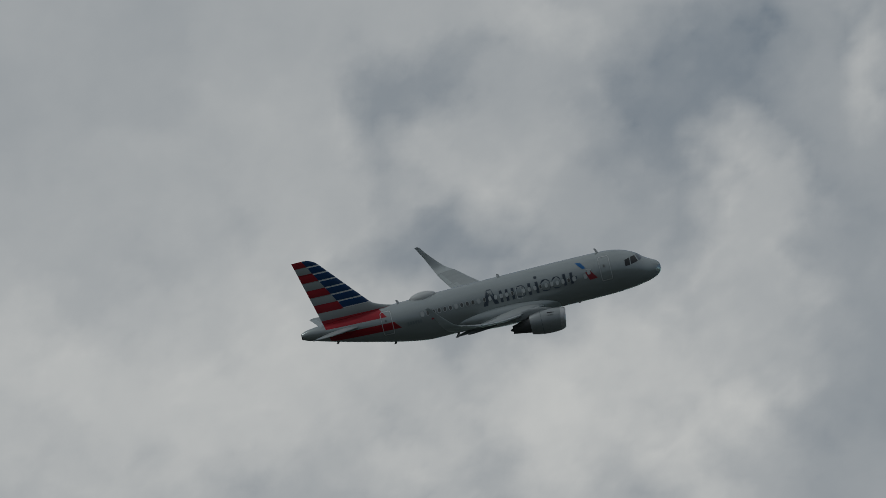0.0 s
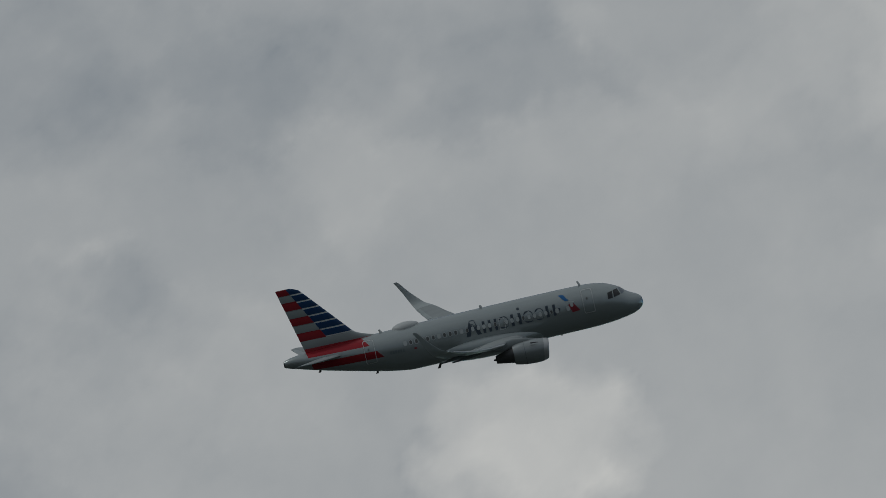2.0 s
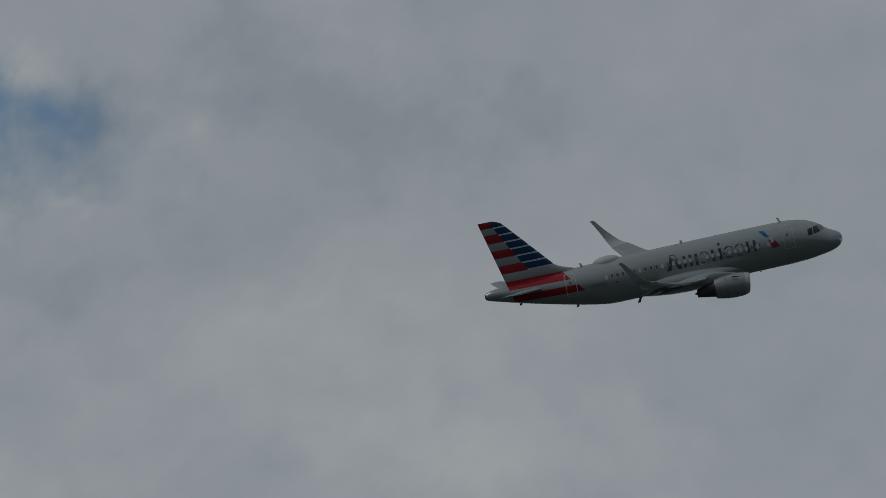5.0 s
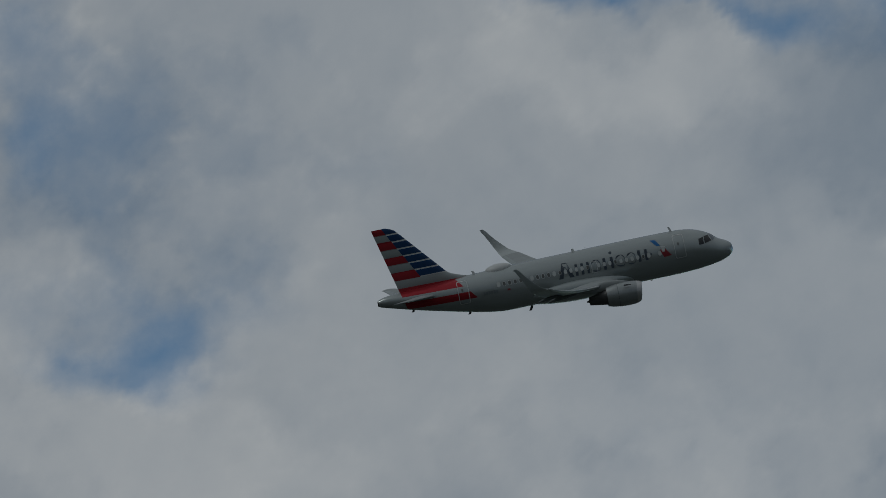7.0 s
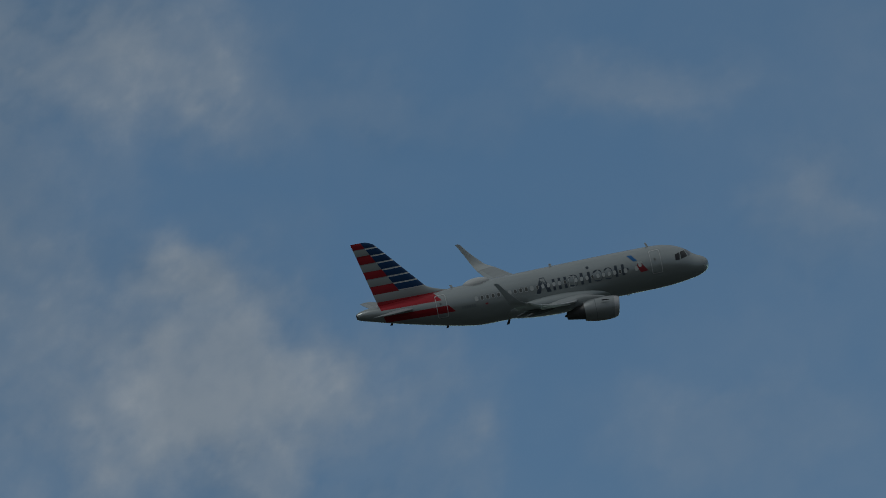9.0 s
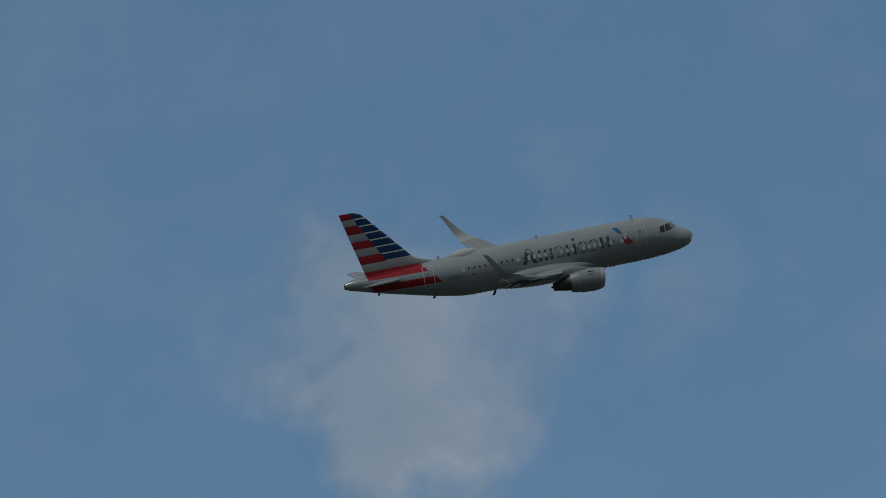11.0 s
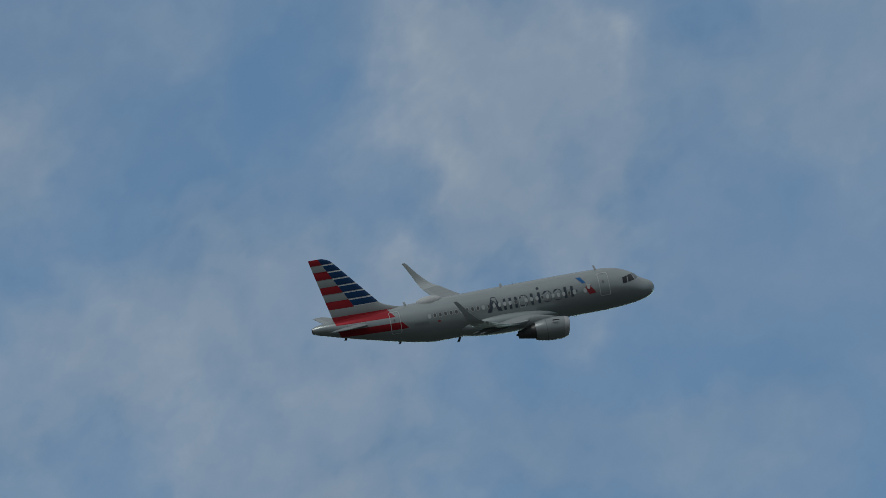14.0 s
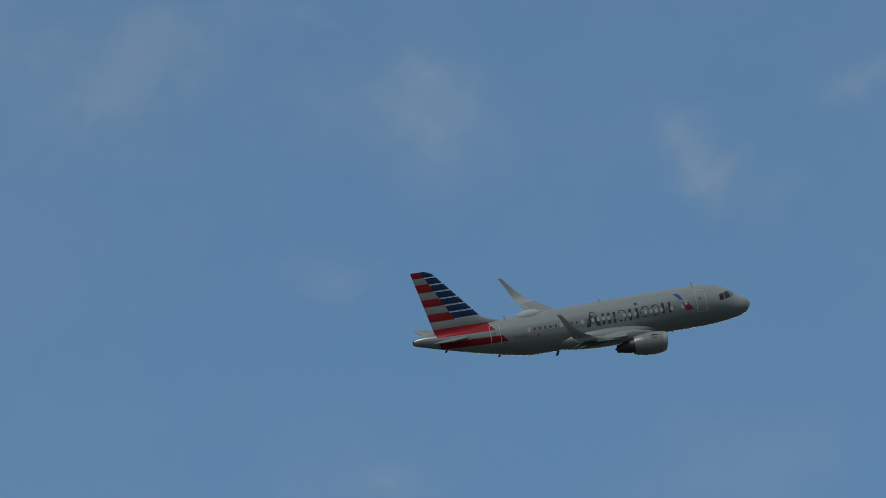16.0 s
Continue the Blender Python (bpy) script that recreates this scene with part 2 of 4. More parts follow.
    tone(3.49, 10.75, 0.11, 0.08, 0, 0.52)
    tone(4.19, 10.70, 0.13, 0.11, 0, 0.55)
    tone(5.33, 11.91, 0.18, 0.09, 0, 0.36)
    tone(3.37, 12.27, 0.69, 0.34, 0, 0.25)
    tone(3.90, 11.87, 0.47, 0.19, 10, 0.51)
    tone(4.99, 12.15, 0.77, 0.38, 0, 0.49)
    tone(6.08, 12.31, 0.26, 0.34, 0, 0.62)
    tone(4.55, 11.84, 0.22, 0.07, 22, 0.19)
    tone(3.38, 11.26, 0.69, 0.34, 0, 0.27)
    tone(5.57, 11.38, 0.69, 0.47, 0, 0.57)
    tone(5.37, 12.61, 0.77, 0.32, 0, 0.27)
    tone(6.06, 12.34, 0.22, 0.15, 20, 0.58)
    tone(6.89, 12.79, 0.36, 0.11, 0, 0.65)
    tone(6.63, 12.58, 0.36, 0.12, 20, 0.34)
    tone(7.30, 12.48, 0.47, 0.19, 10, 0.65)
    tone(5.25, 11.94, 0.20, 0.10, 0, 0.36)
    tone(5.54, 11.53, 0.61, 0.28, 0, 0.60)
    tone(6.73, 11.33, 0.34, 0.21, 15, 0.90, firm)
    tone(6.74, 12.79, 0.47, 0.28, 0, 0.38)
    tone(6.94, 12.85, 0.19, 0.11, 0, 0.58)
    tone(8.16, 12.75, 0.87, 0.36, 0, 0.65)
    tone(7.65, 12.12, 0.81, 0.24, 0, 0.54)
    tone(6.77, 11.47, 0.18, 0.09, 0, 0.79)
    tone(8.64, 12.75, 0.73, 0.36, 0, 0.78)
    tone(8.50, 12.03, 0.61, 0.32, 0, 0.64)
    # the deck thins, with the first gaps
    tone(9.27, 11.69, 0.49, 0.26, 0, 0.88, firm)
    tone(9.35, 11.62, 0.12, 0.04, 5, 0.41)
    tone(9.71, 12.72, 0.61, 0.40, 0, 0.61)
    tone(9.35, 11.77, 0.47, 0.19, 0, 0.84, firm)
    tone(10.20, 11.57, 0.55, 0.15, -8, 0.86, firm)
    tone(9.31, 11.63, 0.23, 0.05, 0, 0.45)
    tone(10.63, 12.98, 0.61, 0.28, 0, 0.46)
    tone(10.32, 12.32, 0.61, 0.30, 0, 0.53)
    tone(11.09, 12.42, 0.22, 0.40, 0, 0.45)
    tone(10.39, 12.88, 0.77, 0.43, 0, 0.55)
    tone(11.55, 12.88, 0.26, 0.17, 0, 0.38)
    tone(11.98, 12.60, 0.39, 0.08, -5, 0.35)
    tone(12.05, 12.05, 0.57, 0.32, 0, 0.65)
    tone(11.00, 11.99, 0.61, 0.28, 0, 0.55)
    tone(12.87, 12.45, 0.16, 0.26, 0, 0.65)
    tone(14.26, 13.40, 0.53, 0.26, 0, 0.09)
    tone(11.82, 13.48, 0.53, 0.20, 0, 0.34)
    tone(12.21, 12.90, 0.67, 0.30, 0, 0.61)
    tone(13.04, 12.94, 0.45, 0.22, 0, 0.38)
    tone(11.83, 12.61, 0.47, 0.11, 5, 0.34)
    tone(13.71, 12.76, 0.39, 0.38, 0, 0.54)
    tone(14.40, 12.70, 0.32, 0.55, 0, 0.28)
    tone(12.94, 11.97, 0.65, 0.13, 0, 0.29)
    tone(13.55, 12.07, 0.17, 0.11, 0, 0.25)
    tone(14.11, 12.05, 0.26, 0.17, 0, 0.52)
    tone(13.81, 13.12, 0.24, 0.09, -10, 0.46)
    tone(15.23, 13.39, 0.85, 0.34, 0, 0.19)
    tone(13.14, 13.41, 0.55, 0.34, 0, 0.13)
    tone(14.28, 13.31, 0.49, 0.22, 0, 0.13)
    tone(13.60, 12.12, 0.45, 0.18, 0, 0.62)
    tone(14.81, 13.21, 0.81, 0.32, 0, 0.39)
    tone(15.62, 12.32, 0.85, 0.40, 0, 0.57)
    tone(14.41, 12.47, 0.61, 0.32, 0, 0.48)
    cover(13.79, 13.48, 0.67, 0.24, 0, 0.12)
    cover(13.63, 13.50, 0.39, 0.24, 0, 0.00)
    cover(13.49, 13.30, 0.12, 0.12, 0, 0.05)
    cover(14.14, 13.34, 0.34, 0.17, 0, 0.30)
    cover(14.36, 13.46, 0.24, 0.12, 10, 0.20)
    cover(13.87, 13.21, 0.18, 0.09, -10, 0.30)
    cover(11.68, 13.53, 0.16, 0.10, -20, 0.30)
    cover(12.11, 13.36, 0.23, 0.10, -15, 0.35)
    cover(12.01, 13.41, 0.09, 0.07, 0, 0.25)
    cover(13.16, 12.65, 0.20, 0.11, 5, 0.20)
    cover(13.02, 13.58, 0.16, 0.04, 0, 0.30)
    cover(13.25, 13.52, 0.12, 0.12, 0, 0.35)
    cover(13.10, 13.37, 0.47, 0.32, 0, 0.80)
    cover(14.30, 13.29, 0.43, 0.22, 0, 0.68)
    cover(13.86, 13.47, 0.41, 0.19, 0, 0.02)
    cover(13.75, 13.35, 0.14, 0.10, 0, 0.15)
    cover(13.19, 12.56, 0.18, 0.09, -10, 0.12)
    # higher, darker deck with gaps below a bright heap
    tone(21.00, 13.51, 0.53, 0.26, 0, 0.67)
    tone(22.73, 14.04, 0.91, 0.40, 0, 0.35)
    tone(22.12, 12.95, 1.22, 0.24, 0, 0.58)
    tone(21.74, 14.04, 0.67, 0.51, 0, 0.17)
    tone(21.54, 13.11, 0.57, 0.28, 0, 0.60)
    tone(23.97, 13.11, 0.77, 0.34, 0, 0.62)
    tone(24.28, 13.60, 0.45, 0.34, 0, 0.51)
    tone(23.57, 14.34, 0.75, 0.17, 6, 0.62)
    tone(24.31, 14.22, 0.32, 0.28, 0, 0.08)
    tone(22.96, 13.37, 0.81, 0.24, 0, 0.50)
    tone(24.16, 14.77, 0.67, 0.12, 0, 0.15)
    tone(23.61, 14.04, 0.81, 0.32, 0, 0.45)
    tone(23.67, 14.37, 0.77, 0.24, -9, 0.60)
    tone(25.44, 14.42, 0.87, 0.38, 0, -0.02)
    tone(26.11, 14.04, 0.26, 0.22, 0, 0.11)
    tone(23.41, 13.25, 0.57, 0.18, 0, 0.55)
    tone(24.52, 13.49, 1.32, 0.36, 0, 0.40)
    tone(24.73, 14.18, 0.45, 0.14, 0, 0.28)
    tone(26.30, 13.71, 1.05, 0.26, 0, 0.34)
    tone(26.50, 14.62, 1.42, 0.43, 0, -0.01)
    tone(25.55, 13.98, 0.69, 0.18, 0, 0.25)
    tone(25.00, 13.77, 0.26, 0.43, 0, 0.49)
    tone(25.38, 13.85, 0.19, 0.17, 0, -0.01)
    tone(26.57, 13.45, 0.85, 0.30, 0, 0.43)
    tone(27.09, 13.72, 0.69, 0.32, 0, 0.27)
    cover(20.75, 14.20, 0.43, 0.40, 0, 0.00, firm)
    cover(21.37, 14.44, 0.32, 0.14, 0, 0.45)
    cover(21.90, 13.46, 0.22, 0.09, 20, 0.25, firm)
    cover(21.84, 14.08, 0.65, 0.51, 0, 0.72)
    cover(21.59, 14.22, 0.34, 0.30, 0, 0.50)
    cover(21.45, 14.14, 0.16, 0.22, 0, 0.35)
    cover(21.90, 13.44, 0.32, 0.15, 15, 0.12)
    cover(21.80, 13.53, 0.47, 0.22, 0, 0.55)
    cover(21.91, 13.43, 0.24, 0.11, 15, 0.08)
    cover(23.84, 14.58, 0.36, 0.05, 0, 0.20)
    cover(24.16, 14.75, 0.67, 0.12, 0, 0.40)
    cover(23.69, 14.66, 0.26, 0.09, -12, 0.08)
    cover(23.40, 14.75, 0.47, 0.12, -8, 0.03, firm)
    cover(24.01, 14.59, 0.30, 0.08, -8, 0.06)
    cover(24.73, 14.63, 0.34, 0.22, 10, 0.12)
    cover(26.17, 13.15, 0.18, 0.09, 0, 0.50)
    cover(24.91, 14.76, 0.09, 0.16, 0, 0.25)
    cover(26.71, 14.24, 0.77, 0.18, 0, 0.72)
    cover(27.09, 13.72, 0.69, 0.34, 0, 0.95)
    # the deck breaks up
    tone(27.42, 13.79, 0.53, 0.18, 0, 0.20)
    tone(27.52, 13.43, 0.41, 0.20, 0, 0.25)
    tone(27.83, 13.58, 0.65, 0.24, 0, 0.21)
    tone(27.82, 14.91, 0.53, 0.30, 0, 0.03)
    tone(27.33, 14.79, 0.97, 0.45, 0, 0.02)
    tone(29.09, 14.15, 0.53, 0.32, 0, 0.23)
    tone(28.66, 15.13, 0.69, 0.30, 0, 0.19)
    tone(29.13, 13.99, 0.93, 0.43, 0, 0.24)
    tone(30.90, 13.97, 0.81, 0.59, 0, 0.15)
    tone(30.30, 15.07, 1.01, 0.20, 0, 0.15)
    cover(27.72, 13.65, 0.26, 0.15, 0, 0.50)
    cover(28.00, 13.34, 0.18, 0.14, 0, 0.08)
    cover(28.05, 14.50, 0.09, 0.28, 0, 0.50)
    cover(27.33, 14.81, 0.97, 0.47, 0, 0.90)
    cover(29.01, 14.77, 0.67, 0.32, -15, 0.08)
    cover(29.62, 14.31, 0.30, 0.59, 0, 0.12)
    cover(27.79, 13.56, 0.53, 0.22, 0, 0.75)
    cover(28.46, 13.64, 0.30, 0.16, 0, 0.35)
    cover(29.11, 14.11, 0.53, 0.32, 10, 0.90)
    cover(29.01, 14.35, 0.20, 0.14, 0, 0.85)
    cover(29.11, 13.56, 0.45, 0.13, 0, 0.50)
    cover(29.48, 15.04, 0.34, 0.08, 0, 0.35)
    cover(30.09, 14.52, 1.01, 0.59, 0, 0.00)
    cover(28.62, 15.15, 0.71, 0.32, -8, 0.80)
    cover(29.66, 15.01, 0.55, 0.13, -6, 0.42)
    cover(30.58, 15.07, 0.45, 0.15, 0, 0.38)
    cover(29.13, 13.97, 0.91, 0.40, -10, 0.93)
    cover(28.93, 14.32, 0.32, 0.16, 0, 0.85)
    cover(31.21, 14.66, 0.25, 0.30, 0, 0.48)
    cover(30.90, 13.85, 0.49, 0.22, 0, 0.42)
    cover(29.80, 13.73, 0.41, 0.12, 0, 0.35)
    # loose clouds over blue
    tone(36.60, 14.69, 0.57, 0.38, 0, 0.16)
    tone(39.97, 14.55, 0.41, 0.32, 0, 0.10)
    tone(40.49, 14.72, 0.69, 0.28, 0, 0.21)
    tone(41.31, 14.76, 0.69, 0.38, 0, 0.21)
    tone(41.82, 15.08, 0.30, 0.63, 0, 0.16)
    tone(42.73, 15.63, 0.24, 0.24, 0, 0.20)
    tone(41.71, 15.08, 0.89, 0.34, 0, 0.16)
    tone(43.39, 15.20, 0.57, 0.43, 0, 0.20)
    tone(42.84, 14.68, 1.01, 0.20, 0, 0.20)
    tone(42.58, 15.01, 0.69, 0.43, 0, 0.19)
    tone(44.22, 16.03, 0.41, 0.45, 0, 0.17)
    tone(44.73, 15.08, 0.77, 0.40, 0, 0.18)
    cover(36.60, 14.65, 0.55, 0.38, -25, 0.75, firm)
    cover(38.61, 14.87, 0.15, 0.40, 10, 0.28)
    cover(37.58, 14.59, 0.12, 0.26, 0, 0.25)
    cover(38.12, 15.76, 0.24, 0.12, 0, 0.12)
    cover(37.13, 14.88, 0.24, 0.47, -10, 0.55)
    cover(37.71, 14.84, 0.13, 0.32, 0, 0.38)
    cover(38.65, 14.72, 0.26, 0.26, 0, 0.30)
    cover(39.02, 15.83, 0.12, 0.12, 0, 0.28)
    cover(39.74, 15.99, 0.41, 0.08, -12, 0.32)
    cover(38.57, 15.38, 0.22, 0.12, 20, 0.25)
    cover(38.24, 15.63, 0.16, 0.16, 0, 0.15)
    cover(39.73, 15.95, 0.41, 0.14, -20, 0.36)
    cover(39.01, 15.83, 0.17, 0.15, 0, 0.30)
    cover(38.83, 15.15, 0.19, 0.40, 0, 0.30)
    cover(40.02, 15.61, 0.53, 0.16, 0, 0.14)
    cover(41.25, 15.87, 0.26, 0.51, 12, 0.50)
    cover(41.66, 15.41, 0.45, 0.34, -25, 0.55)
    cover(40.49, 14.76, 0.63, 0.26, 25, 0.72, firm)
    cover(41.31, 14.80, 0.67, 0.36, 0, 0.70)
    cover(41.84, 14.98, 0.30, 0.49, 0, 0.66)
    cover(41.91, 16.18, 0.14, 0.14, 0, 0.35)
    cover(40.80, 15.02, 0.20, 0.10, -20, 0.12)
    cover(40.75, 15.20, 0.18, 0.22, 0, 0.08)
    cover(43.31, 15.95, 0.45, 0.26, 0, 0.14)
    cover(41.13, 15.93, 0.24, 0.47, 15, 0.55)
    cover(40.85, 14.74, 0.65, 0.22, 0, 0.65)
    cover(41.73, 15.12, 0.87, 0.32, 5, 0.62)
    cover(42.73, 15.63, 0.23, 0.23, 0, 0.68, firm)
    cover(42.29, 16.01, 0.13, 0.13, 0, 0.35)
    cover(43.39, 15.20, 0.57, 0.42, 0, 0.78)
    cover(42.63, 14.76, 0.61, 0.22, 0, 0.72)
    cover(43.45, 14.62, 0.34, 0.08, 15, 0.25)
    cover(41.92, 15.97, 0.28, 0.26, 0, 0.08)
    cover(42.74, 15.66, 0.30, 0.22, 0, 0.65, firm)
    cover(42.58, 15.01, 0.67, 0.40, 0, 0.82)
    cover(44.22, 16.07, 0.36, 0.45, 10, 0.70)
    cover(44.74, 15.88, 0.43, 0.42, -10, 0.50)
    cover(44.73, 15.08, 0.77, 0.30, 0, 0.60)
    cover(43.75, 15.26, 0.57, 0.30, 0, 0.70)
    cover(44.10, 15.10, 0.16, 0.08, 0, 0.42)
    cover(43.19, 16.15, 0.45, 0.26, 0, 0.10)
    cover(43.54, 14.83, 0.41, 0.20, 0, 0.55)
    cover(44.39, 15.98, 0.43, 0.63, 0, 0.74)
    # the last wisps
    tone(45.75, 15.74, 1.82, 0.99, 0, 0.16)
    tone(46.57, 15.54, 0.97, 0.43, 0, 0.17)
    tone(47.90, 16.39, 0.57, 0.53, 0, 0.15)
    tone(50.08, 15.58, 0.61, 0.34, 0, 0.20)
    tone(47.68, 16.32, 0.61, 0.79, 0, 0.17)
    tone(48.77, 16.55, 0.53, 0.34, 0, 0.14)
    tone(50.47, 16.41, 1.82, 0.99, 0, 0.16)
    cover(45.25, 15.70, 0.22, 0.32, 0, 0.30)
    cover(45.34, 14.77, 0.24, 0.12, 0, 0.30)
    cover(45.09, 16.19, 0.18, 0.26, 0, 0.10)
    cover(45.85, 16.33, 0.36, 0.36, 0, 0.62)
    cover(46.18, 16.15, 0.12, 0.18, 0, 0.20)
    cover(46.84, 16.53, 0.53, 0.12, 0, 0.15)
    cover(46.88, 15.76, 0.47, 0.40, 0, 0.64)
    cover(47.08, 15.11, 0.43, 0.30, 0, 0.75)
    cover(45.67, 15.24, 0.53, 0.30, 0, 0.60)
    cover(45.05, 15.20, 0.17, 0.13, 0, 0.20)
    cover(46.15, 16.62, 0.26, 0.43, 0, 0.45)
    cover(46.95, 16.53, 0.39, 0.30, 0, 0.08)
    cover(47.90, 16.39, 0.53, 0.53, 10, 0.70)
    cover(48.83, 16.53, 0.32, 0.32, 0, 0.50)
    cover(46.57, 15.54, 0.95, 0.42, 0, 0.72)
    cover(45.99, 15.87, 0.14, 0.20, 0, 0.25)
    cover(48.35, 15.56, 0.28, 0.15, 0, 0.20)
    cover(47.80, 15.28, 0.65, 0.20, 0, 0.64)
    cover(48.51, 15.18, 0.45, 0.12, 0, 0.45)
    cover(47.68, 16.30, 0.53, 0.71, 0, 0.74)
    cover(48.79, 16.55, 0.47, 0.30, 0, 0.55)
    cover(49.70, 16.30, 0.34, 0.22, 0, 0.12)
    cover(50.04, 15.56, 0.61, 0.28, 8, 0.75)
    cover(48.30, 15.37, 0.85, 0.14, 0, 0.50)
    cover(48.36, 15.58, 0.28, 0.11, 0, 0.18)
    cover(50.28, 16.51, 0.14, 0.27, 0, 0.42)
    cover(48.96, 16.65, 0.39, 0.30, 0, 0.48)
    cover(50.24, 16.65, 0.16, 0.30, 0, 0.35)
    cover(50.12, 15.78, 0.57, 0.26, 12, 0.56, firm)
    cover(51.44, 16.81, 0.30, 0.20, 0, 0.25)
    cover(49.73, 16.20, 0.30, 0.12, 0, 0.12)
    cover(49.52, 16.85, 0.30, 0.12, 0, 0.15)
    cover(51.20, 16.84, 0.49, 0.22, -28, 0.42)
    cover(50.25, 16.55, 0.16, 0.36, 8, 0.46)
    cover(49.26, 16.61, 0.26, 0.40, 0, 0.50)
    cover(49.40, 17.08, 0.53, 0.15, 0, 0.38)
    cover(50.02, 15.72, 0.69, 0.28, 12, 0.66)
    cover(49.71, 16.55, 0.19, 0.12, 0, 0.25)
    cover(50.27, 17.12, 0.45, 0.08, 0, 0.30)
    cover(51.28, 15.78, 0.09, 0.18, 0, 0.28)
    cover(50.29, 16.52, 0.22, 0.32, 0, 0.40)
    cover(51.17, 16.85, 0.26, 0.24, 0, 0.30)
    cover(50.38, 15.81, 0.36, 0.22, 0, 0.50)
    cover(52.43, 16.36, 0.12, 0.12, 0, 0.18)
    cover(51.94, 15.88, 0.51, 0.24, 0, 0.06)
    cover(51.81, 17.20, 1.52, 0.26, 0, 0.17)
    cover(51.19, 16.92, 0.39, 0.38, -30, 0.42)
    cover(50.90, 17.20, 0.30, 0.22, 0, 0.40)
    cover(53.12, 17.18, 0.24, 0.18, 20, 0.34)
    cover(51.32, 15.79, 0.17, 0.28, 0, 0.34)
    cover(53.87, 16.39, 0.14, 0.12, 0, 0.24)
    cover(52.35, 16.48, 0.12, 0.12, 0, 0.20)
    cover(52.02, 17.08, 0.41, 0.20, 0, 0.16)
    cover(53.81, 16.39, 1.42, 0.59, 0, 0.02)
    cover(55.25, 16.19, 0.81, 0.59, 0, 0.03)
    cover(52.98, 17.18, 0.61, 0.30, 0, 0.20)
    cover(53.14, 17.18, 0.41, 0.28, 20, 0.34)
    cover(53.99, 17.00, 0.49, 0.24, 0, 0.33)
    cover(55.17, 16.84, 0.19, 0.14, -35, 0.40)
    cover(55.39, 16.66, 0.14, 0.12, -35, 0.20)
    cover(53.97, 15.74, 0.30, 0.12, 0, 0.32)
    cover(55.73, 17.08, 0.18, 0.08, 20, 0.25)
    cover(53.85, 16.41, 0.19, 0.06, 0, 0.15)
    cover(55.25, 15.79, 0.34, 0.18, 0, 0.18)
    cover(53.74, 17.36, 0.14, 0.03, 0, 0.20)
    # detail gathers where tone or cover change; the plain parts stay smooth
    change = np.hypot(np.gradient(tones, us, axis=1), np.gradient(tones, ws, axis=0))
    change = change + 0.7 * np.hypot(np.gradient(covers, us, axis=1), np.gradient(covers, ws, axis=0))
    ragged = np.clip(0.2 + 0.3 * change, 0, 0.75)
    curl = billow(wu * 3.1 + 7, wv * 3.6, 91, 5)
    shade = tones + np.clip(0.025 + 0.06 * change, 0, 0.13) * curl
    density = np.clip(covers * (1 + 0.3 * (1 - covers) * curl), 0, 1)
    deck = 1 - ease((u - 0.35 * (v - 14.0) - 26.6) / 3.2)
    rim = np.minimum(np.minimum(u - us[0], us[-1] - u), np.minimum(w - ws[0], ws[-1] - w))
    density = density * ease(rim / 1.0)

    a, e = np.radians(u), np.radians(v)
    co = np.stack((np.sin(a) * np.cos(e), np.cos(a) * np.cos(e), np.sin(e)), -1) * CLOUD_FAR
    rows, cols = u.shape
    idx = np.arange(rows * cols).reshape(rows, cols)
    quads = np.stack((idx[:-1, :-1], idx[:-1, 1:], idx[1:, 1:], idx[1:, :-1]), -1).reshape(-1, 4)
    me = bpy.data.meshes.new("backdrop")
    me.from_pydata(co.reshape(-1, 3), [], quads.tolist())
    for name, field in (("cloud_cover", density), ("cloud_shade", shade), ("cloud_grain", ragged), ("low_deck", deck * (1 - 0.45 * ease((u - 10.5) / 3.0) - 0.35 * ease((u - 20.0) / 6.0)))):
        me.attributes.new(name, "FLOAT", "POINT").data.foreach_set("value", field.ravel().astype(np.float32))
    me.polygons.foreach_set("use_smooth", np.ones(len(quads), bool))
    m = bpy.data.materials.new("cloud")
    m.use_nodes = True
    n, k = m.node_tree.nodes, m.node_tree.links
    n.clear()
    out, mix = n.new("ShaderNodeOutputMaterial"), n.new("ShaderNodeMixShader")
    clear, glow = n.new("ShaderNodeBsdfTransparent"), n.new("ShaderNodeEmission")
    al = n.new("ShaderNodeAttribute")
    al.attribute_name = "low_deck"
    ad, ash, ag = n.new("ShaderNodeAttribute"), n.new("ShaderNodeAttribute"), n.new("ShaderNodeAttribute")
    ad.attribute_name, ash.attribute_name, ag.attribute_name = "cloud_cover", "cloud_shade", "cloud_grain"
    broad = calc(n, k, "SUBTRACT", mottle(n, k, 0.013, 4), 0.5)
    wisp = calc(n, k, "SUBTRACT", mottle(n, k, 0.045, 5), 0.5)
    fine = calc(n, k, "SUBTRACT", mottle(n, k, 0.13, 4), 0.5)
    grain = calc(n, k, "ADD", calc(n, k, "MULTIPLY", broad, 0.35), calc(n, k, "ADD", calc(n, k, "MULTIPLY", wisp, 0.5), calc(n, k, "MULTIPLY", fine, 0.2)))
    grain = calc(n, k, "MULTIPLY", grain, ag.outputs["Fac"])
    cover = ad.outputs["Fac"]
    edge = calc(n, k, "MULTIPLY", calc(n, k, "MULTIPLY", cover, calc(n, k, "SUBTRACT", 1.0, cover)), calc(n, k, "MULTIPLY_ADD", al.outputs["Fac"], 7.0, 5.0))
    d = calc(n, k, "MULTIPLY_ADD", grain, edge, cover)
    d = calc(n, k, "MINIMUM", calc(n, k, "MAXIMUM", d, 0.0), 1.0)
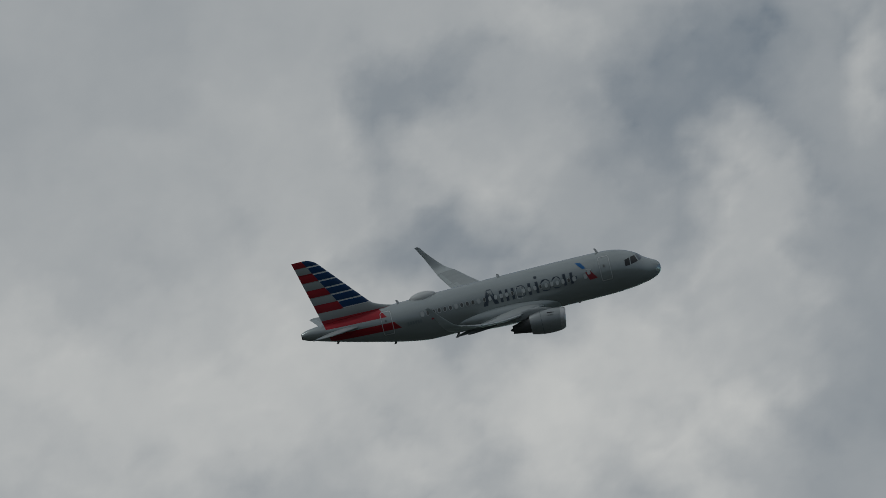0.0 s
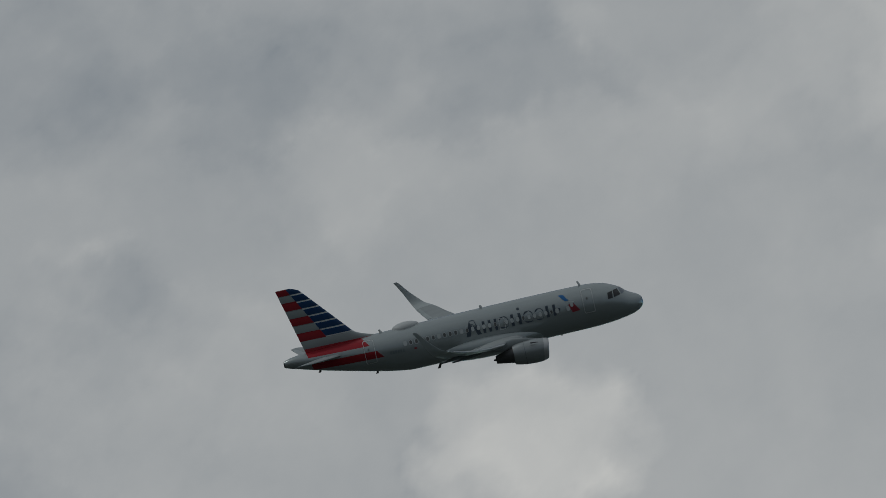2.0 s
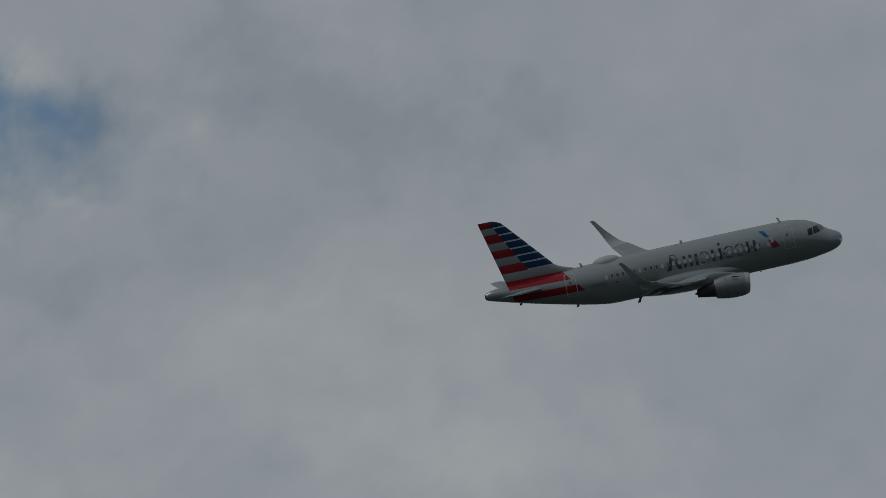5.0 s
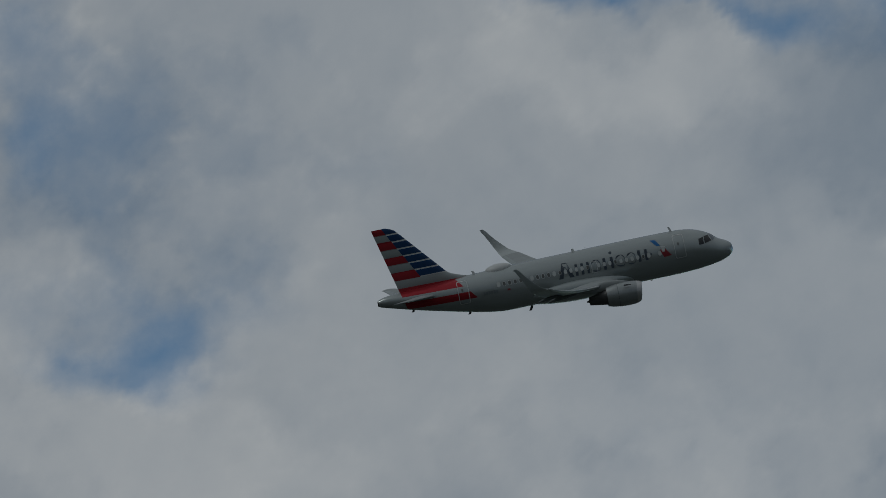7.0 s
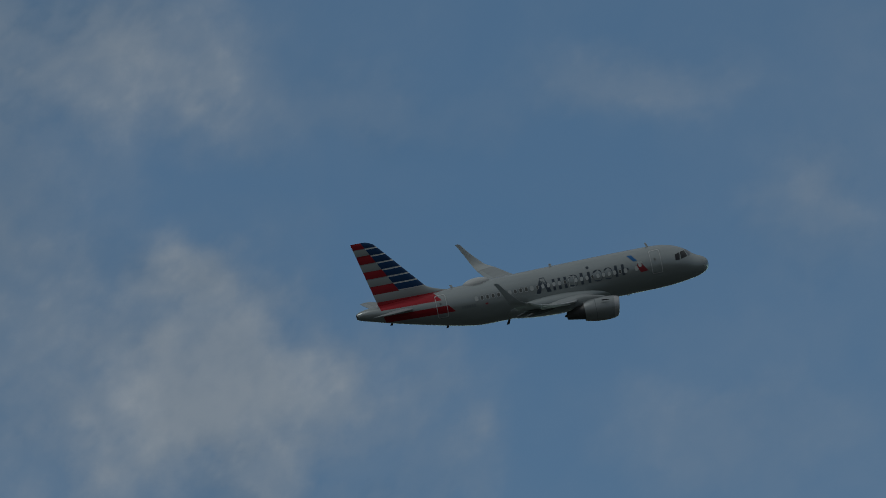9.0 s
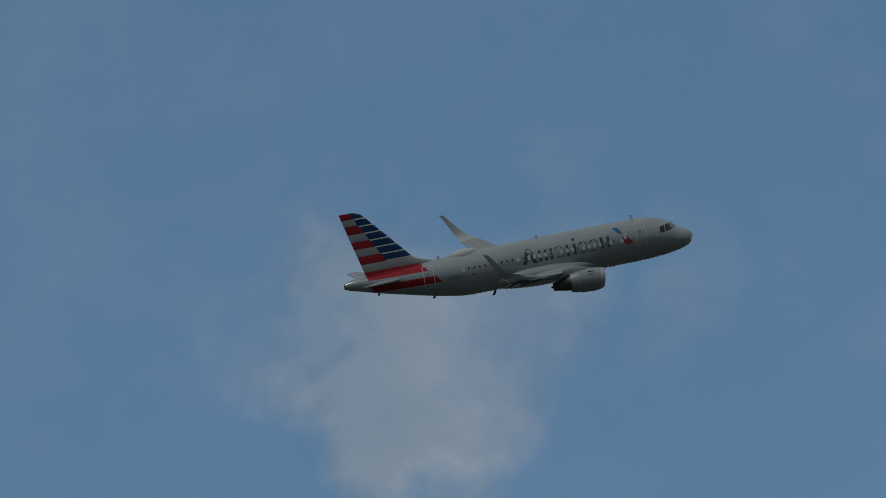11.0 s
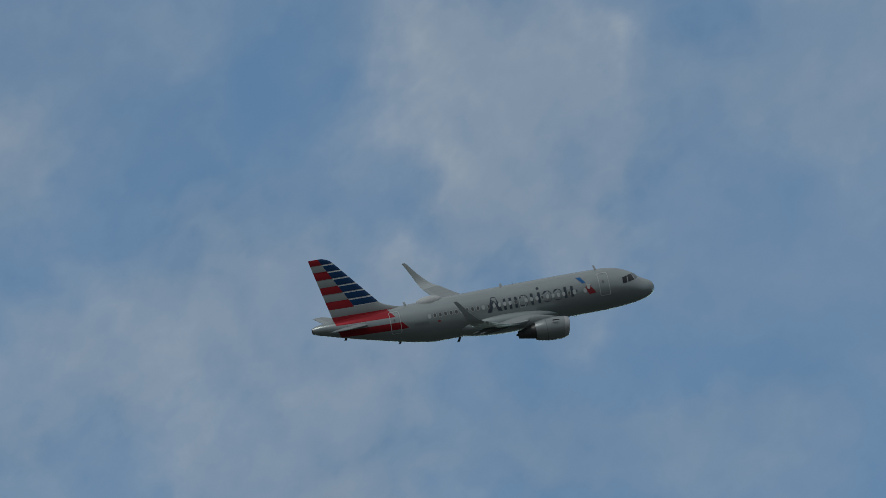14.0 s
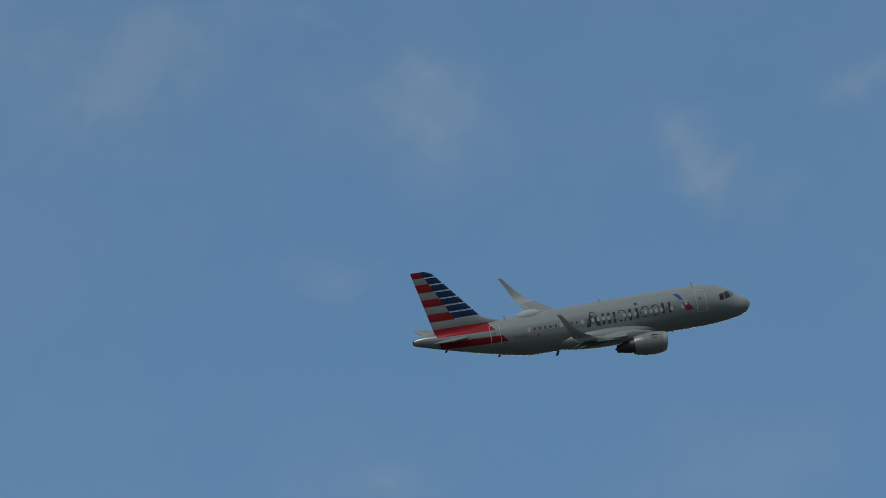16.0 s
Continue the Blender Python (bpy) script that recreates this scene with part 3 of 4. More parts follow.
    s = calc(n, k, "MULTIPLY_ADD", grain, 1.15, ash.outputs["Fac"])
    s = calc(n, k, "MULTIPLY", calc(n, k, "ADD", s, 0.25), 0.5714)
    low = blend(n, k, s, (0.084, 0.116, 0.156), (0.785, 0.715, 0.65))
    thin = blend(n, k, s, (0.082, 0.135, 0.205), (0.77, 0.715, 0.66))
    k.new(blend(n, k, al.outputs["Fac"], thin, low), glow.inputs["Color"])
    glow.inputs["Strength"].default_value = 1.0
    k.new(d, mix.inputs[0])
    k.new(clear.outputs[0], mix.inputs[1])
    k.new(glow.outputs[0], mix.inputs[2])
    k.new(mix.outputs[0], out.inputs["Surface"])
    m.cycles.emission_sampling = "NONE"
    me.materials.append(m)
    tagged(new("backdrop", me), "broken grey and white cloud layer with gaps of blue sky", "clouds", kind="structure")


build_clouds()

# ---- the aircraft; lengths in metres aft of the nose (s), to the left (y) and up (z) ----
SECTIONS = (  # s, top, bottom, half width of the hull
    (0.0, -0.37, -0.43, 0.03), (0.06, 0.04, -0.64, 0.36), (0.2, 0.24, -0.83, 0.56), (0.45, 0.43, -1.03, 0.8), (1.07, 0.74, -1.29, 1.16),
    (1.45, 0.99, -1.39, 1.34), (1.84, 1.33, -1.46, 1.49), (2.48, 1.72, -1.57, 1.68), (3.3, 2.04, -1.67, 1.85), (4.16, 2.22, -1.74, 1.94),
    (5.2, 2.31, -1.79, 1.97), (7.0, 2.32, -1.82, 1.975), (17.0, 2.2, -1.94, 1.975), (20.5, 2.12, -2.02, 1.975), (22.0, 2.07, -2.03, 1.965),
    (23.5, 2.02, -1.86, 1.92), (25.0, 1.97, -1.58, 1.83), (27.5, 1.88, -1.02, 1.56), (29.8, 1.77, -0.47, 1.22), (31.2, 1.64, -0.11, 0.96),
    (32.5, 1.54, 0.25, 0.66), (33.4, 1.38, 0.5, 0.42), (33.76, 1.24, 0.64, 0.29))


def hull(s):
    """Top, bottom and half width of the hull, by a smooth curve through the sections."""
    rows = SECTIONS
    i = max(j for j in range(len(rows) - 1) if rows[j][0] <= s or j == 0)
    p1, p2 = rows[i], rows[i + 1]
    p0, p3 = rows[max(i - 1, 0)], rows[min(i + 2, len(rows) - 1)]
    h = p2[0] - p1[0]
    f = min(max((s - p1[0]) / h, 0), 1)
    if i == 0:
        return [a + (b - a) * math.sqrt(f) for a, b in zip(p1[1:], p2[1:])]
    got = []
    for c in (1, 2, 3):
        d = (p2[c] - p1[c]) / h
        m = []
        for a, b, q in ((p0, p1, 0), (p2, p3, 1)):
            e = (b[c] - a[c]) / (b[0] - a[0]) if b[0] > a[0] else d
            m.append(0.0 if e * d <= 0 else 2 * e * d / (e + d))
        got.append((2 * f ** 3 - 3 * f * f + 1) * p1[c] + (f ** 3 - 2 * f * f + f) * h * m[0]
                   + (3 * f * f - 2 * f ** 3) * p2[c] + (f ** 3 - f * f) * h * m[1])
    return got


def skin(s, z, side, proud=0.0):
    """The point of the hull's side at height z."""
    top, low, wide = hull(s)
    mid, half = (top + low) / 2, (top - low) / 2
    q = min(max((z - mid) / half, -1), 1)
    c = math.sqrt(max(1 - q * q, 0))
    return Vector((NOSE - s, side * (wide + proud) * c, mid + (half + proud) * q))


def part(name, bm, mat, parent, label="", smooth=True):
    bmesh.ops.recalc_face_normals(bm, faces=bm.faces)
    for e in bm.edges:
        if len(e.link_faces) == 2 and e.calc_face_angle(0.0) > 0.85:
            e.smooth = False
    return tagged(mesh_object(name, bm, mat, parent, smooth), label)


def tube(rings, closed=True, ends=True):
    """A loft through rings of points."""
    bm = bmesh.new()
    made = [[bm.verts.new(p) for p in ring] for ring in rings]
    for a, b in zip(made, made[1:]):
        n = len(a)
        for i in range(n if closed else n - 1):
            bm.faces.new((a[i], a[(i + 1) % n], b[(i + 1) % n], b[i]))
    if ends:
        bm.faces.new(made[0])
        bm.faces.new(made[-1])
    return bm


def circle(s, y, z, ry, rz, count=40):
    return [(NOSE - s, y + ry * math.cos(2 * math.pi * i / count), z + rz * math.sin(2 * math.pi * i / count)) for i in range(count)]


def foil(le, te, thick, up, count=13, first=0.0, last=1.0):
    """An aerofoil ring from leading to trailing edge, or a part of one; up is the way of its thickness."""
    le, te, up = Vector(le), Vector(te), Vector(up).normalized()
    chord = (te - le).length
    ring = []
    for i in range(2 * count + 2):
        if first == 0 and i == 2 * count + 1:
            continue
        f = i / count if i <= count else (2 * count + 1 - i) / count
        x = first + (last - first) * (1 - math.cos(math.pi * f)) / 2
        t = thick * chord * (1.48 * math.sqrt(x) - 0.63 * x - 1.758 * x * x + 1.4215 * x ** 3 - 0.5075 * x ** 4) * 1.0
        camber = 0.012 * chord * math.sin(math.pi * x)
        ring.append(le + (te - le) * x + up * (camber + (t if i <= count else -t)))
    return ring


def patch(corners, side, proud, rows=4, cols=4):
    """A thin painted or glazed field on the hull, between four corners (s, z)."""
    a, b, c, d = (Vector(p) for p in corners)
    bm = bmesh.new()
    grid = []
    for i in range(rows + 1):
        f = i / rows
        line = []
        for j in range(cols + 1):
            g = j / cols
            p = (a * (1 - g) + b * g) * (1 - f) + (d * (1 - g) + c * g) * f
            line.append(bm.verts.new(skin(p[0], p[1], side, proud)))
        grid.append(line)
    for i in range(rows):
        for j in range(cols):
            bm.faces.new((grid[i][j], grid[i][j + 1], grid[i + 1][j + 1], grid[i + 1][j]))
    return bm


def rounded(s, z, width, height, power=3.0, count=20):
    """Points round an oval window, or round a door with small corner radii."""
    if power < 5:
        for i in range(count):
            a = 2 * math.pi * (i + 0.5) / count
            c, q = math.cos(a), math.sin(a)
            yield (s + width / 2 * math.copysign(abs(c) ** (2 / power), c), z + height / 2 * math.copysign(abs(q) ** (2 / power), q))
        return
    r = min(width, height) * 0.16
    a, b = width / 2 - r, height / 2 - r
    for qx, qz, start in ((1, 1, 0), (-1, 1, 90), (-1, -1, 180), (1, -1, 270)):
        for i in range(5):
            w = radians(start + 22.5 * i)
            yield (s + qx * a + r * math.cos(w), z + qz * b + r * math.sin(w))
        for i in range(1, 10):
            f = 1 - 2 * i / 10
            if start in (0, 180):
                yield (s + qx * a * f, z + qz * (b + r))
            else:
                yield (s + qx * (a + r), z + qz * b * f)


def disc(s, z, width, height, side, proud, power=3.0, hole=0.0):
    """A rounded plate on the hull, or a rounded frame round a hole."""
    bm = bmesh.new()
    outer = [bm.verts.new(skin(a, b, side, proud)) for a, b in rounded(s, z, width, height, power)]
    if not hole:
        bm.faces.new(outer)
        return bm
    inner = [bm.verts.new(skin(a, b, side, proud)) for a, b in rounded(s, z, width - 2 * hole, height - 2 * hole, power)]
    n = len(outer)
    for i in range(n):
        bm.faces.new((outer[i], outer[(i + 1) % n], inner[(i + 1) % n], inner[i]))
    return bm


def wedge(back, front, low, high, thick, side):
    """A plain upright triangle on the hull, hollow in the middle."""
    mid = (back + front) / 2
    outer = ((back, low), (mid + 0.22, high), (mid - 0.22, high), (front, low))
    inner = ((back - thick, low), (mid + 0.03, high - 0.42), (mid - 0.03, high - 0.42), (front + thick, low))
    bm = bmesh.new()
    lines = []
    for i in range(3):
        for j in range(8):
            f = j / 8
            lines.append([Vector(p[i]) * (1 - f) + Vector(p[i + 1]) * f for p in (outer, inner)])
    lines.append([Vector(outer[3]), Vector(inner[3])])
    made = [[bm.verts.new(skin(p[0], p[1], side, 0.008)) for p in pair] for pair in lines]
    for a, b in zip(made, made[1:]):
        bm.faces.new((a[0], b[0], b[1], a[1]))
    return bm


def build_hull(plane):
    stations = [0.0, 0.01, 0.03, 0.06, 0.1, 0.15, 0.2, 0.3, 0.45, 0.6, 0.8] + [1.0 + 0.2 * i for i in range(26)] + [6.5 + i for i in range(14)]
    stations += [20.0 + 0.5 * i for i in range(27)] + [33.2, 33.4, 33.6, 33.76]
    rings = []
    for s in stations:
        top, low, wide = hull(s)
        rings.append(circle(s, 0, (top + low) / 2, wide, (top - low) / 2, 64))
    body = part("fuselage", tube(rings), M_BODY, plane, "silver-grey fuselage with red bands at the tail")
    # the belly fairing under the wing
    rings = []
    for s in [8.95 + 0.35 * i for i in range(35)]:
        f = (s - 8.9) / 12.0
        g = max(math.sin(math.pi * f), 0) ** 0.5
        rings.append(circle(s, 0, -0.98 - 0.08 * g, 0.5 + 1.95 * g, 0.25 + 1.06 * g, 40))
    part("belly_fairing", tube(rings), M_SILVER, plane, "smooth grey belly fairing")
    part("exhaust_outlet", tube([circle(33.74, 0, 0.94, 0.27, 0.28, 24), circle(33.84, 0, 0.94, 0.24, 0.25, 24), circle(33.6, 0, 0.94, 0.18, 0.19, 24)]), M_HOT, plane, "dark round tail exhaust")
    for side in (-1, 1):
        # cabin windows
        for i in range(29):
            s = 7.0 + 0.5335 * i + (0.53 if i > 0 else 0)
            z = 0.72 + 0.0025 * (s - 14)
            if 13.0 < s < 13.6 or 23.9 < s:
                continue
            blind = 6.5 < s < 17.6 and i % 5 != 2 or i in (22, 28)
            small = 8.2 < s < 17.0  # inside the lettering the surrounds are painted over
            w = part("cabin_window", disc(s, z, 0.29 if small else 0.37, 0.4 if small else 0.47, side, 0.012, 2.6, 0.05), M_SHADE if small and blind else M_TRIM, body)
            part("pane", disc(s, z, 0.24 if small else 0.27, 0.34 if small else 0.38, side, 0.014, 2.6), M_SHADE if blind else M_PANE, w)
        w = part("cabin_window", disc(6.62, 0.98, 0.33, 0.42, side, 0.019, 2.6, 0.075), M_TRIM, body)
        part("pane", disc(6.62, 0.98, 0.24, 0.32, side, 0.021, 2.6), M_SHADE, w)
        # doors
        for name, s, z, w, h, lean in (("front_door", 5.06, 0.95, 0.92, 2.02, 0.02), ("rear_door", 25.82, 0.6, 0.92, 2.0, 0.02)):
            door = part(name, disc(s, z, w + 0.1, h + 0.1, side, 0.011, 9.0, 0.05), M_DOME, body, "passenger door with a pale outline")
            part("door_window", disc(s + 0.08, z + 0.27, 0.17, 0.24, side, 0.013, 2.6), M_PANE, door)
            part("sill", disc(s, z - h / 2 - 0.02, w, 0.07, side, 0.02, 6.0), M_LIP, door)
        part("overwing_exit", disc(13.3, 0.62, 0.56, 1.05, side, 0.012, 6.0, 0.035), M_DOME, body, "pale outlined emergency exit")
        # flight deck glazing
        for corners in (((3.16, 1.27), (2.67, 1.36), (2.74, 0.73), (3.2, 0.73)), ((2.6, 1.38), (2.17, 1.4), (1.96, 0.86), (2.64, 0.76))):
            part("cockpit_window", patch(corners, side, 0.012), M_GLASS, body, "dark side window of the flight deck")
        pane = patch(((2.08, 1.42), (1.93, 1.385), (1.45, 1.005), (1.86, 0.86)), side, 0.014)
        part("windscreen", pane, M_SCREEN, body, "dark windscreen panel with a painted sky reflection")
        # the bird-like mark: a blue and a red blade and a pale beak
        part("tail_mark", patch(((7.7, 1.96), (7.22, 1.92), (6.82, 1.38), (7.16, 1.37)), side, 0.014, 8, 6), M_SKYBLUE, body, "bright blue slanted blade")
        part("tail_mark", patch(((6.95, 1.02), (6.5, 1.17), (5.92, 0.33), (6.66, 0.27)), side, 0.014, 8, 6), M_CRIMSON, body, "red slanted blade")
        part("tail_mark", patch(((6.86, 1.3), (6.4, 1.24), (6.34, 1.12), (6.7, 1.12)), side, 0.014), M_SHADE, body, "pale curved sliver")
        # the airline's name, as a plain slate wedge, upright bars and ovals
        part("name_wedge", wedge(16.78, 15.3, 0.1, 1.5, 0.42, side), M_SLATE, body)
        for start, width, low, high in ((15.12, 0.24, 0.13, 1.2), (14.56, 0.24, 0.13, 1.18), (14.0, 0.24, 0.13, 1.18), (12.42, 0.26, 0.14, 1.22), (11.72, 0.26, 0.16, 1.2),
                                        (9.08, 0.26, 0.21, 1.26), (8.42, 0.26, 0.22, 1.24)):
            rise = 0.012 * (15.5 - start)
            end = start - width
            part("name_bar", patch(((start, high + rise), (end, high + rise), (end, low + rise), (start, low + rise)), side, 0.008, 10, 2), M_SLATE, body)
        part("name_dot", disc(11.59, 1.56 + 0.04, 0.28, 0.24, side, 0.012, 2.6), M_SLATE, body)
        part("name_dot", disc(7.86, 0.8, 0.2, 0.24, side, 0.012, 2.6), M_SLATE, body)
        for s, wide in ((13.14, 0.92), (10.78, 0.9), (9.74, 0.84)):
            part("name_oval", disc(s, 0.68 + 0.012 * (15.5 - s), wide, 1.08, side, 0.008, 2.6), M_SLATE, body)
        for i in range(6):
            s = 24.0 - 0.24 * i
            part("registration_bar", patch(((s, 0.32), (s - 0.17, 0.32), (s - 0.17, 0.02), (s, 0.02)), side, 0.01, 2, 2), M_REG, body)
        part("small_flag", patch(((21.72, 0.22), (21.45, 0.22), (21.45, 0.06), (21.72, 0.06)), side, 0.01, 2, 2), M_CRIMSON, body, "tiny red flag mark")
    # aerials, dome and drains
    for s, tall, lean, chord in ((5.45, 0.42, 0.2, 0.24), (14.86, 0.26, 0.08, 0.3), (24.4, 0.3, 0.16, 0.28)):
        top = hull(s)[0]
        rings = [foil((NOSE - s + chord / 2 - lean * q / tall, 0, top - 0.05 + q), (NOSE - s - chord / 2 * (1 - 0.5 * q / tall) - lean * q / tall, 0, top - 0.05 + q), 0.1, (0, 1, 0), 7)
                 for q in (0.0, tall + 0.05)]
        part("blade_aerial", tube(rings), M_WHITE, body, "pale blade aerial")
    part("beacon", tube([circle(13.72, 0, hull(13.72)[0] - 0.02, 0.1, 0.05, 12), circle(13.7, 0, hull(13.7)[0] + 0.12, 0.07, 0.06, 12)]), M_HOT, body, "small dark beacon")
    for s, z in ((19.55, 0), (25.4, 0), (30.6, 0), (8.0, 0)):
        low = hull(s)[1]
        rings = [foil((NOSE - s + 0.12 - q * 0.5, 0, low + 0.04 - q), (NOSE - s - 0.12 - q * 0.55, 0, low + 0.04 - q), 0.12, (0, 1, 0), 6) for q in (0.0, {19.55: 0.5, 8.0: 0.12}.get(s, 0.24))]
        part("drain_mast", tube(rings), M_HOT, body, "small dark drain mast")
    rings = []
    for i in range(17):
        f = i / 16
        s = 20.8 + 2.6 * f
        g = math.sin(math.pi * f) ** 0.55 if 0 < f < 1 else 0.02
        rings.append(circle(s, 0, hull(s)[0] - 0.16, 0.75 * g, 0.16 + 0.44 * g, 24))
    part("radio_dome", tube(rings), M_DOME, body, "pale teardrop radio dome on the roof")


WING = (  # distance from the centre line, leading edge, trailing edge, height, thickness
    (1.0, 10.7, 17.35, -1.3, 0.15), (2.0, 11.35, 17.4, -1.2, 0.145), (4.2, 12.5, 17.45, -0.92, 0.13), (6.4, 13.62, 17.5, -0.74, 0.12),
    (9.0, 14.95, 18.28, -0.44, 0.115), (12.0, 16.5, 19.2, 0.05, 0.11), (14.6, 17.82, 19.96, 0.64, 0.105), (16.3, 18.7, 20.46, 1.12, 0.1))
TIP = (  # the upswept tip: y, leading edge, trailing edge, z, lean of the blade in degrees
    (16.6, 18.94, 20.55, 1.24, 15), (16.95, 19.28, 20.65, 1.38, 34), (17.25, 19.66, 20.78, 1.62, 52), (17.47, 20.06, 20.98, 2.0, 66),
    (17.62, 20.54, 21.22, 2.5, 74), (17.75, 21.06, 21.55, 3.1, 78), (17.86, 21.46, 21.85, 3.62, 80), (17.88, 21.68, 21.98, 3.78, 80))


def wing_at(y):
    i = max(j for j in range(len(WING) - 1) if WING[j][0] <= y or j == 0)
    a, b = WING[i], WING[i + 1]
    f = (y - a[0]) / (b[0] - a[0])
    return [p + (q - p) * f for p, q in zip(a, b)]


def build_wing(plane, side):
    def line(y):
        _, le, te, z, t = wing_at(y)
        drop = math.tan(radians(3.5)) * (te - le)  # set a little nose up, as wings are
        return (NOSE - le, side * y, z + drop * 0.4), (NOSE - te, side * y, z - drop * 0.6), t

    rings = [foil(*line(y), (0, 0, 1)) for y in (1.0, 2.0, 3.1, 4.2, 5.3, 6.4, 7.7, 9.0, 10.5, 12.0, 13.3, 14.6, 15.5, 16.3)]
    wing = part("wing", tube(rings), M_WING, plane, "swept grey wing with an upturned tip")
    rings = [foil(*line(16.3), (0, 0, 1))]
    for y, le, te, z, lean in TIP:
        up = (0, -side * math.sin(radians(lean)), math.cos(radians(lean)))
        rings.append(foil((NOSE - le, side * y, z + 0.03), (NOSE - te, side * y, z - 0.03), 0.085, up))
    part("sharklet", tube(rings), M_BLADE, wing, "curved blade-like wing tip")
    # spoilers, flaps, aileron and slats as plates with gaps between them, laid on the skin

    def over(y, f):
        a, b, t = line(y)
        a, b = Vector(a), Vector(b)
        c = (b - a).length
        z = t * c * (1.48 * math.sqrt(f) - 0.63 * f - 1.758 * f * f + 1.4215 * f ** 3 - 0.5075 * f ** 4) + 0.012 * c * math.sin(math.pi * f)
        return a + (b - a) * f + Vector((0, 0, z))

    def plate(name, y0, y1, f0, f1, mat, lift, label=""):
        bm = bmesh.new()
        low, top = [], []
        for i in range(5):
            y = y0 + (y1 - y0) * i / 4
            for f in (f0, f0 * 0.5 + f1 * 0.5, f1):
                low.append(over(y, f) - Vector((0, 0, 0.02)))
                top.append(over(y, f) + Vector((0, 0, lift)))
        lv, tv = [bm.verts.new(p) for p in low], [bm.verts.new(p) for p in top]
        rim = [0, 1, 2, 5, 8, 11, 14, 13, 12, 9, 6, 3]
        for i in range(4):
            for j in range(2):
                q = [i * 3 + j, i * 3 + j + 1, i * 3 + j + 4, i * 3 + j + 3]
                bm.faces.new([tv[x] for x in q])
                bm.faces.new([lv[x] for x in reversed(q)])
        for p, q in zip(rim, rim[1:] + rim[:1]):
            bm.faces.new((lv[p], lv[q], tv[q], tv[p]))
        part(name, bm, mat, wing, label, smooth=False)

    for y0, y1 in ((2.6, 5.0), (6.5, 8.2), (8.3, 10.0), (10.1, 11.8), (11.9, 13.4)):
        plate("spoiler", y0, y1, 0.66, 0.79, M_SILVER, 0.022, "grey spoiler panel")
    for y0, y1 in ((2.2, 6.3), (6.5, 13.4)):
        plate("flap", y0, y1, 0.805, 0.985, M_SILVER, 0.02, "grey trailing-edge flap")
    plate("aileron", 13.5, 16.1, 0.8, 0.985, M_SILVER, 0.02, "grey aileron")
    for y0, y1 in ((2.9, 5.1), (6.5, 8.9), (9.0, 11.4), (11.5, 13.8), (13.9, 16.2)):
        rings = []
        for i in range(5):
            le, te, t = line(y0 + (y1 - y0) * i / 4)
            rings.append([p + Vector((0.13, 0, -0.07)) for p in foil(le, te, t * 0.9, (0, 0, 1), 9, 0.0, 0.14)])
        part("slat", tube(rings), M_SLAT, wing, "pale leading-edge slat, lowered a little")
    # flap track fairings
    for y, size in ((4.4, 1.0), (8.3, 0.95), (12.4, 0.8)):
        _, le, te, z, _ = wing_at(y)
        rings = []
        for i in range(13):
            f = i / 12
            g = max(math.sin(math.pi * min(f * 0.93 + 0.04, 1)), 0.02) ** 0.7
            rings.append(circle(te - 2.3 * size + 3.0 * size * f, side * y, z - 0.12 - 0.12 * size - 0.3 * size * f * f, 0.13 * size * g, 0.2 * size * g, 16))
        part("flap_fairing", tube(rings), M_FAIRING, wing, "pointed canoe-shaped fairing")
    lamp = [circle(19.02 + q, side * 16.66, 1.25, r, r * 0.8, 12) for q, r in ((0.0, 0.03), (0.04, 0.08), (0.2, 0.09), (0.3, 0.03))]
    part("wingtip_lamp", tube(lamp), M_LAMP, wing, "small clear wingtip lamp")


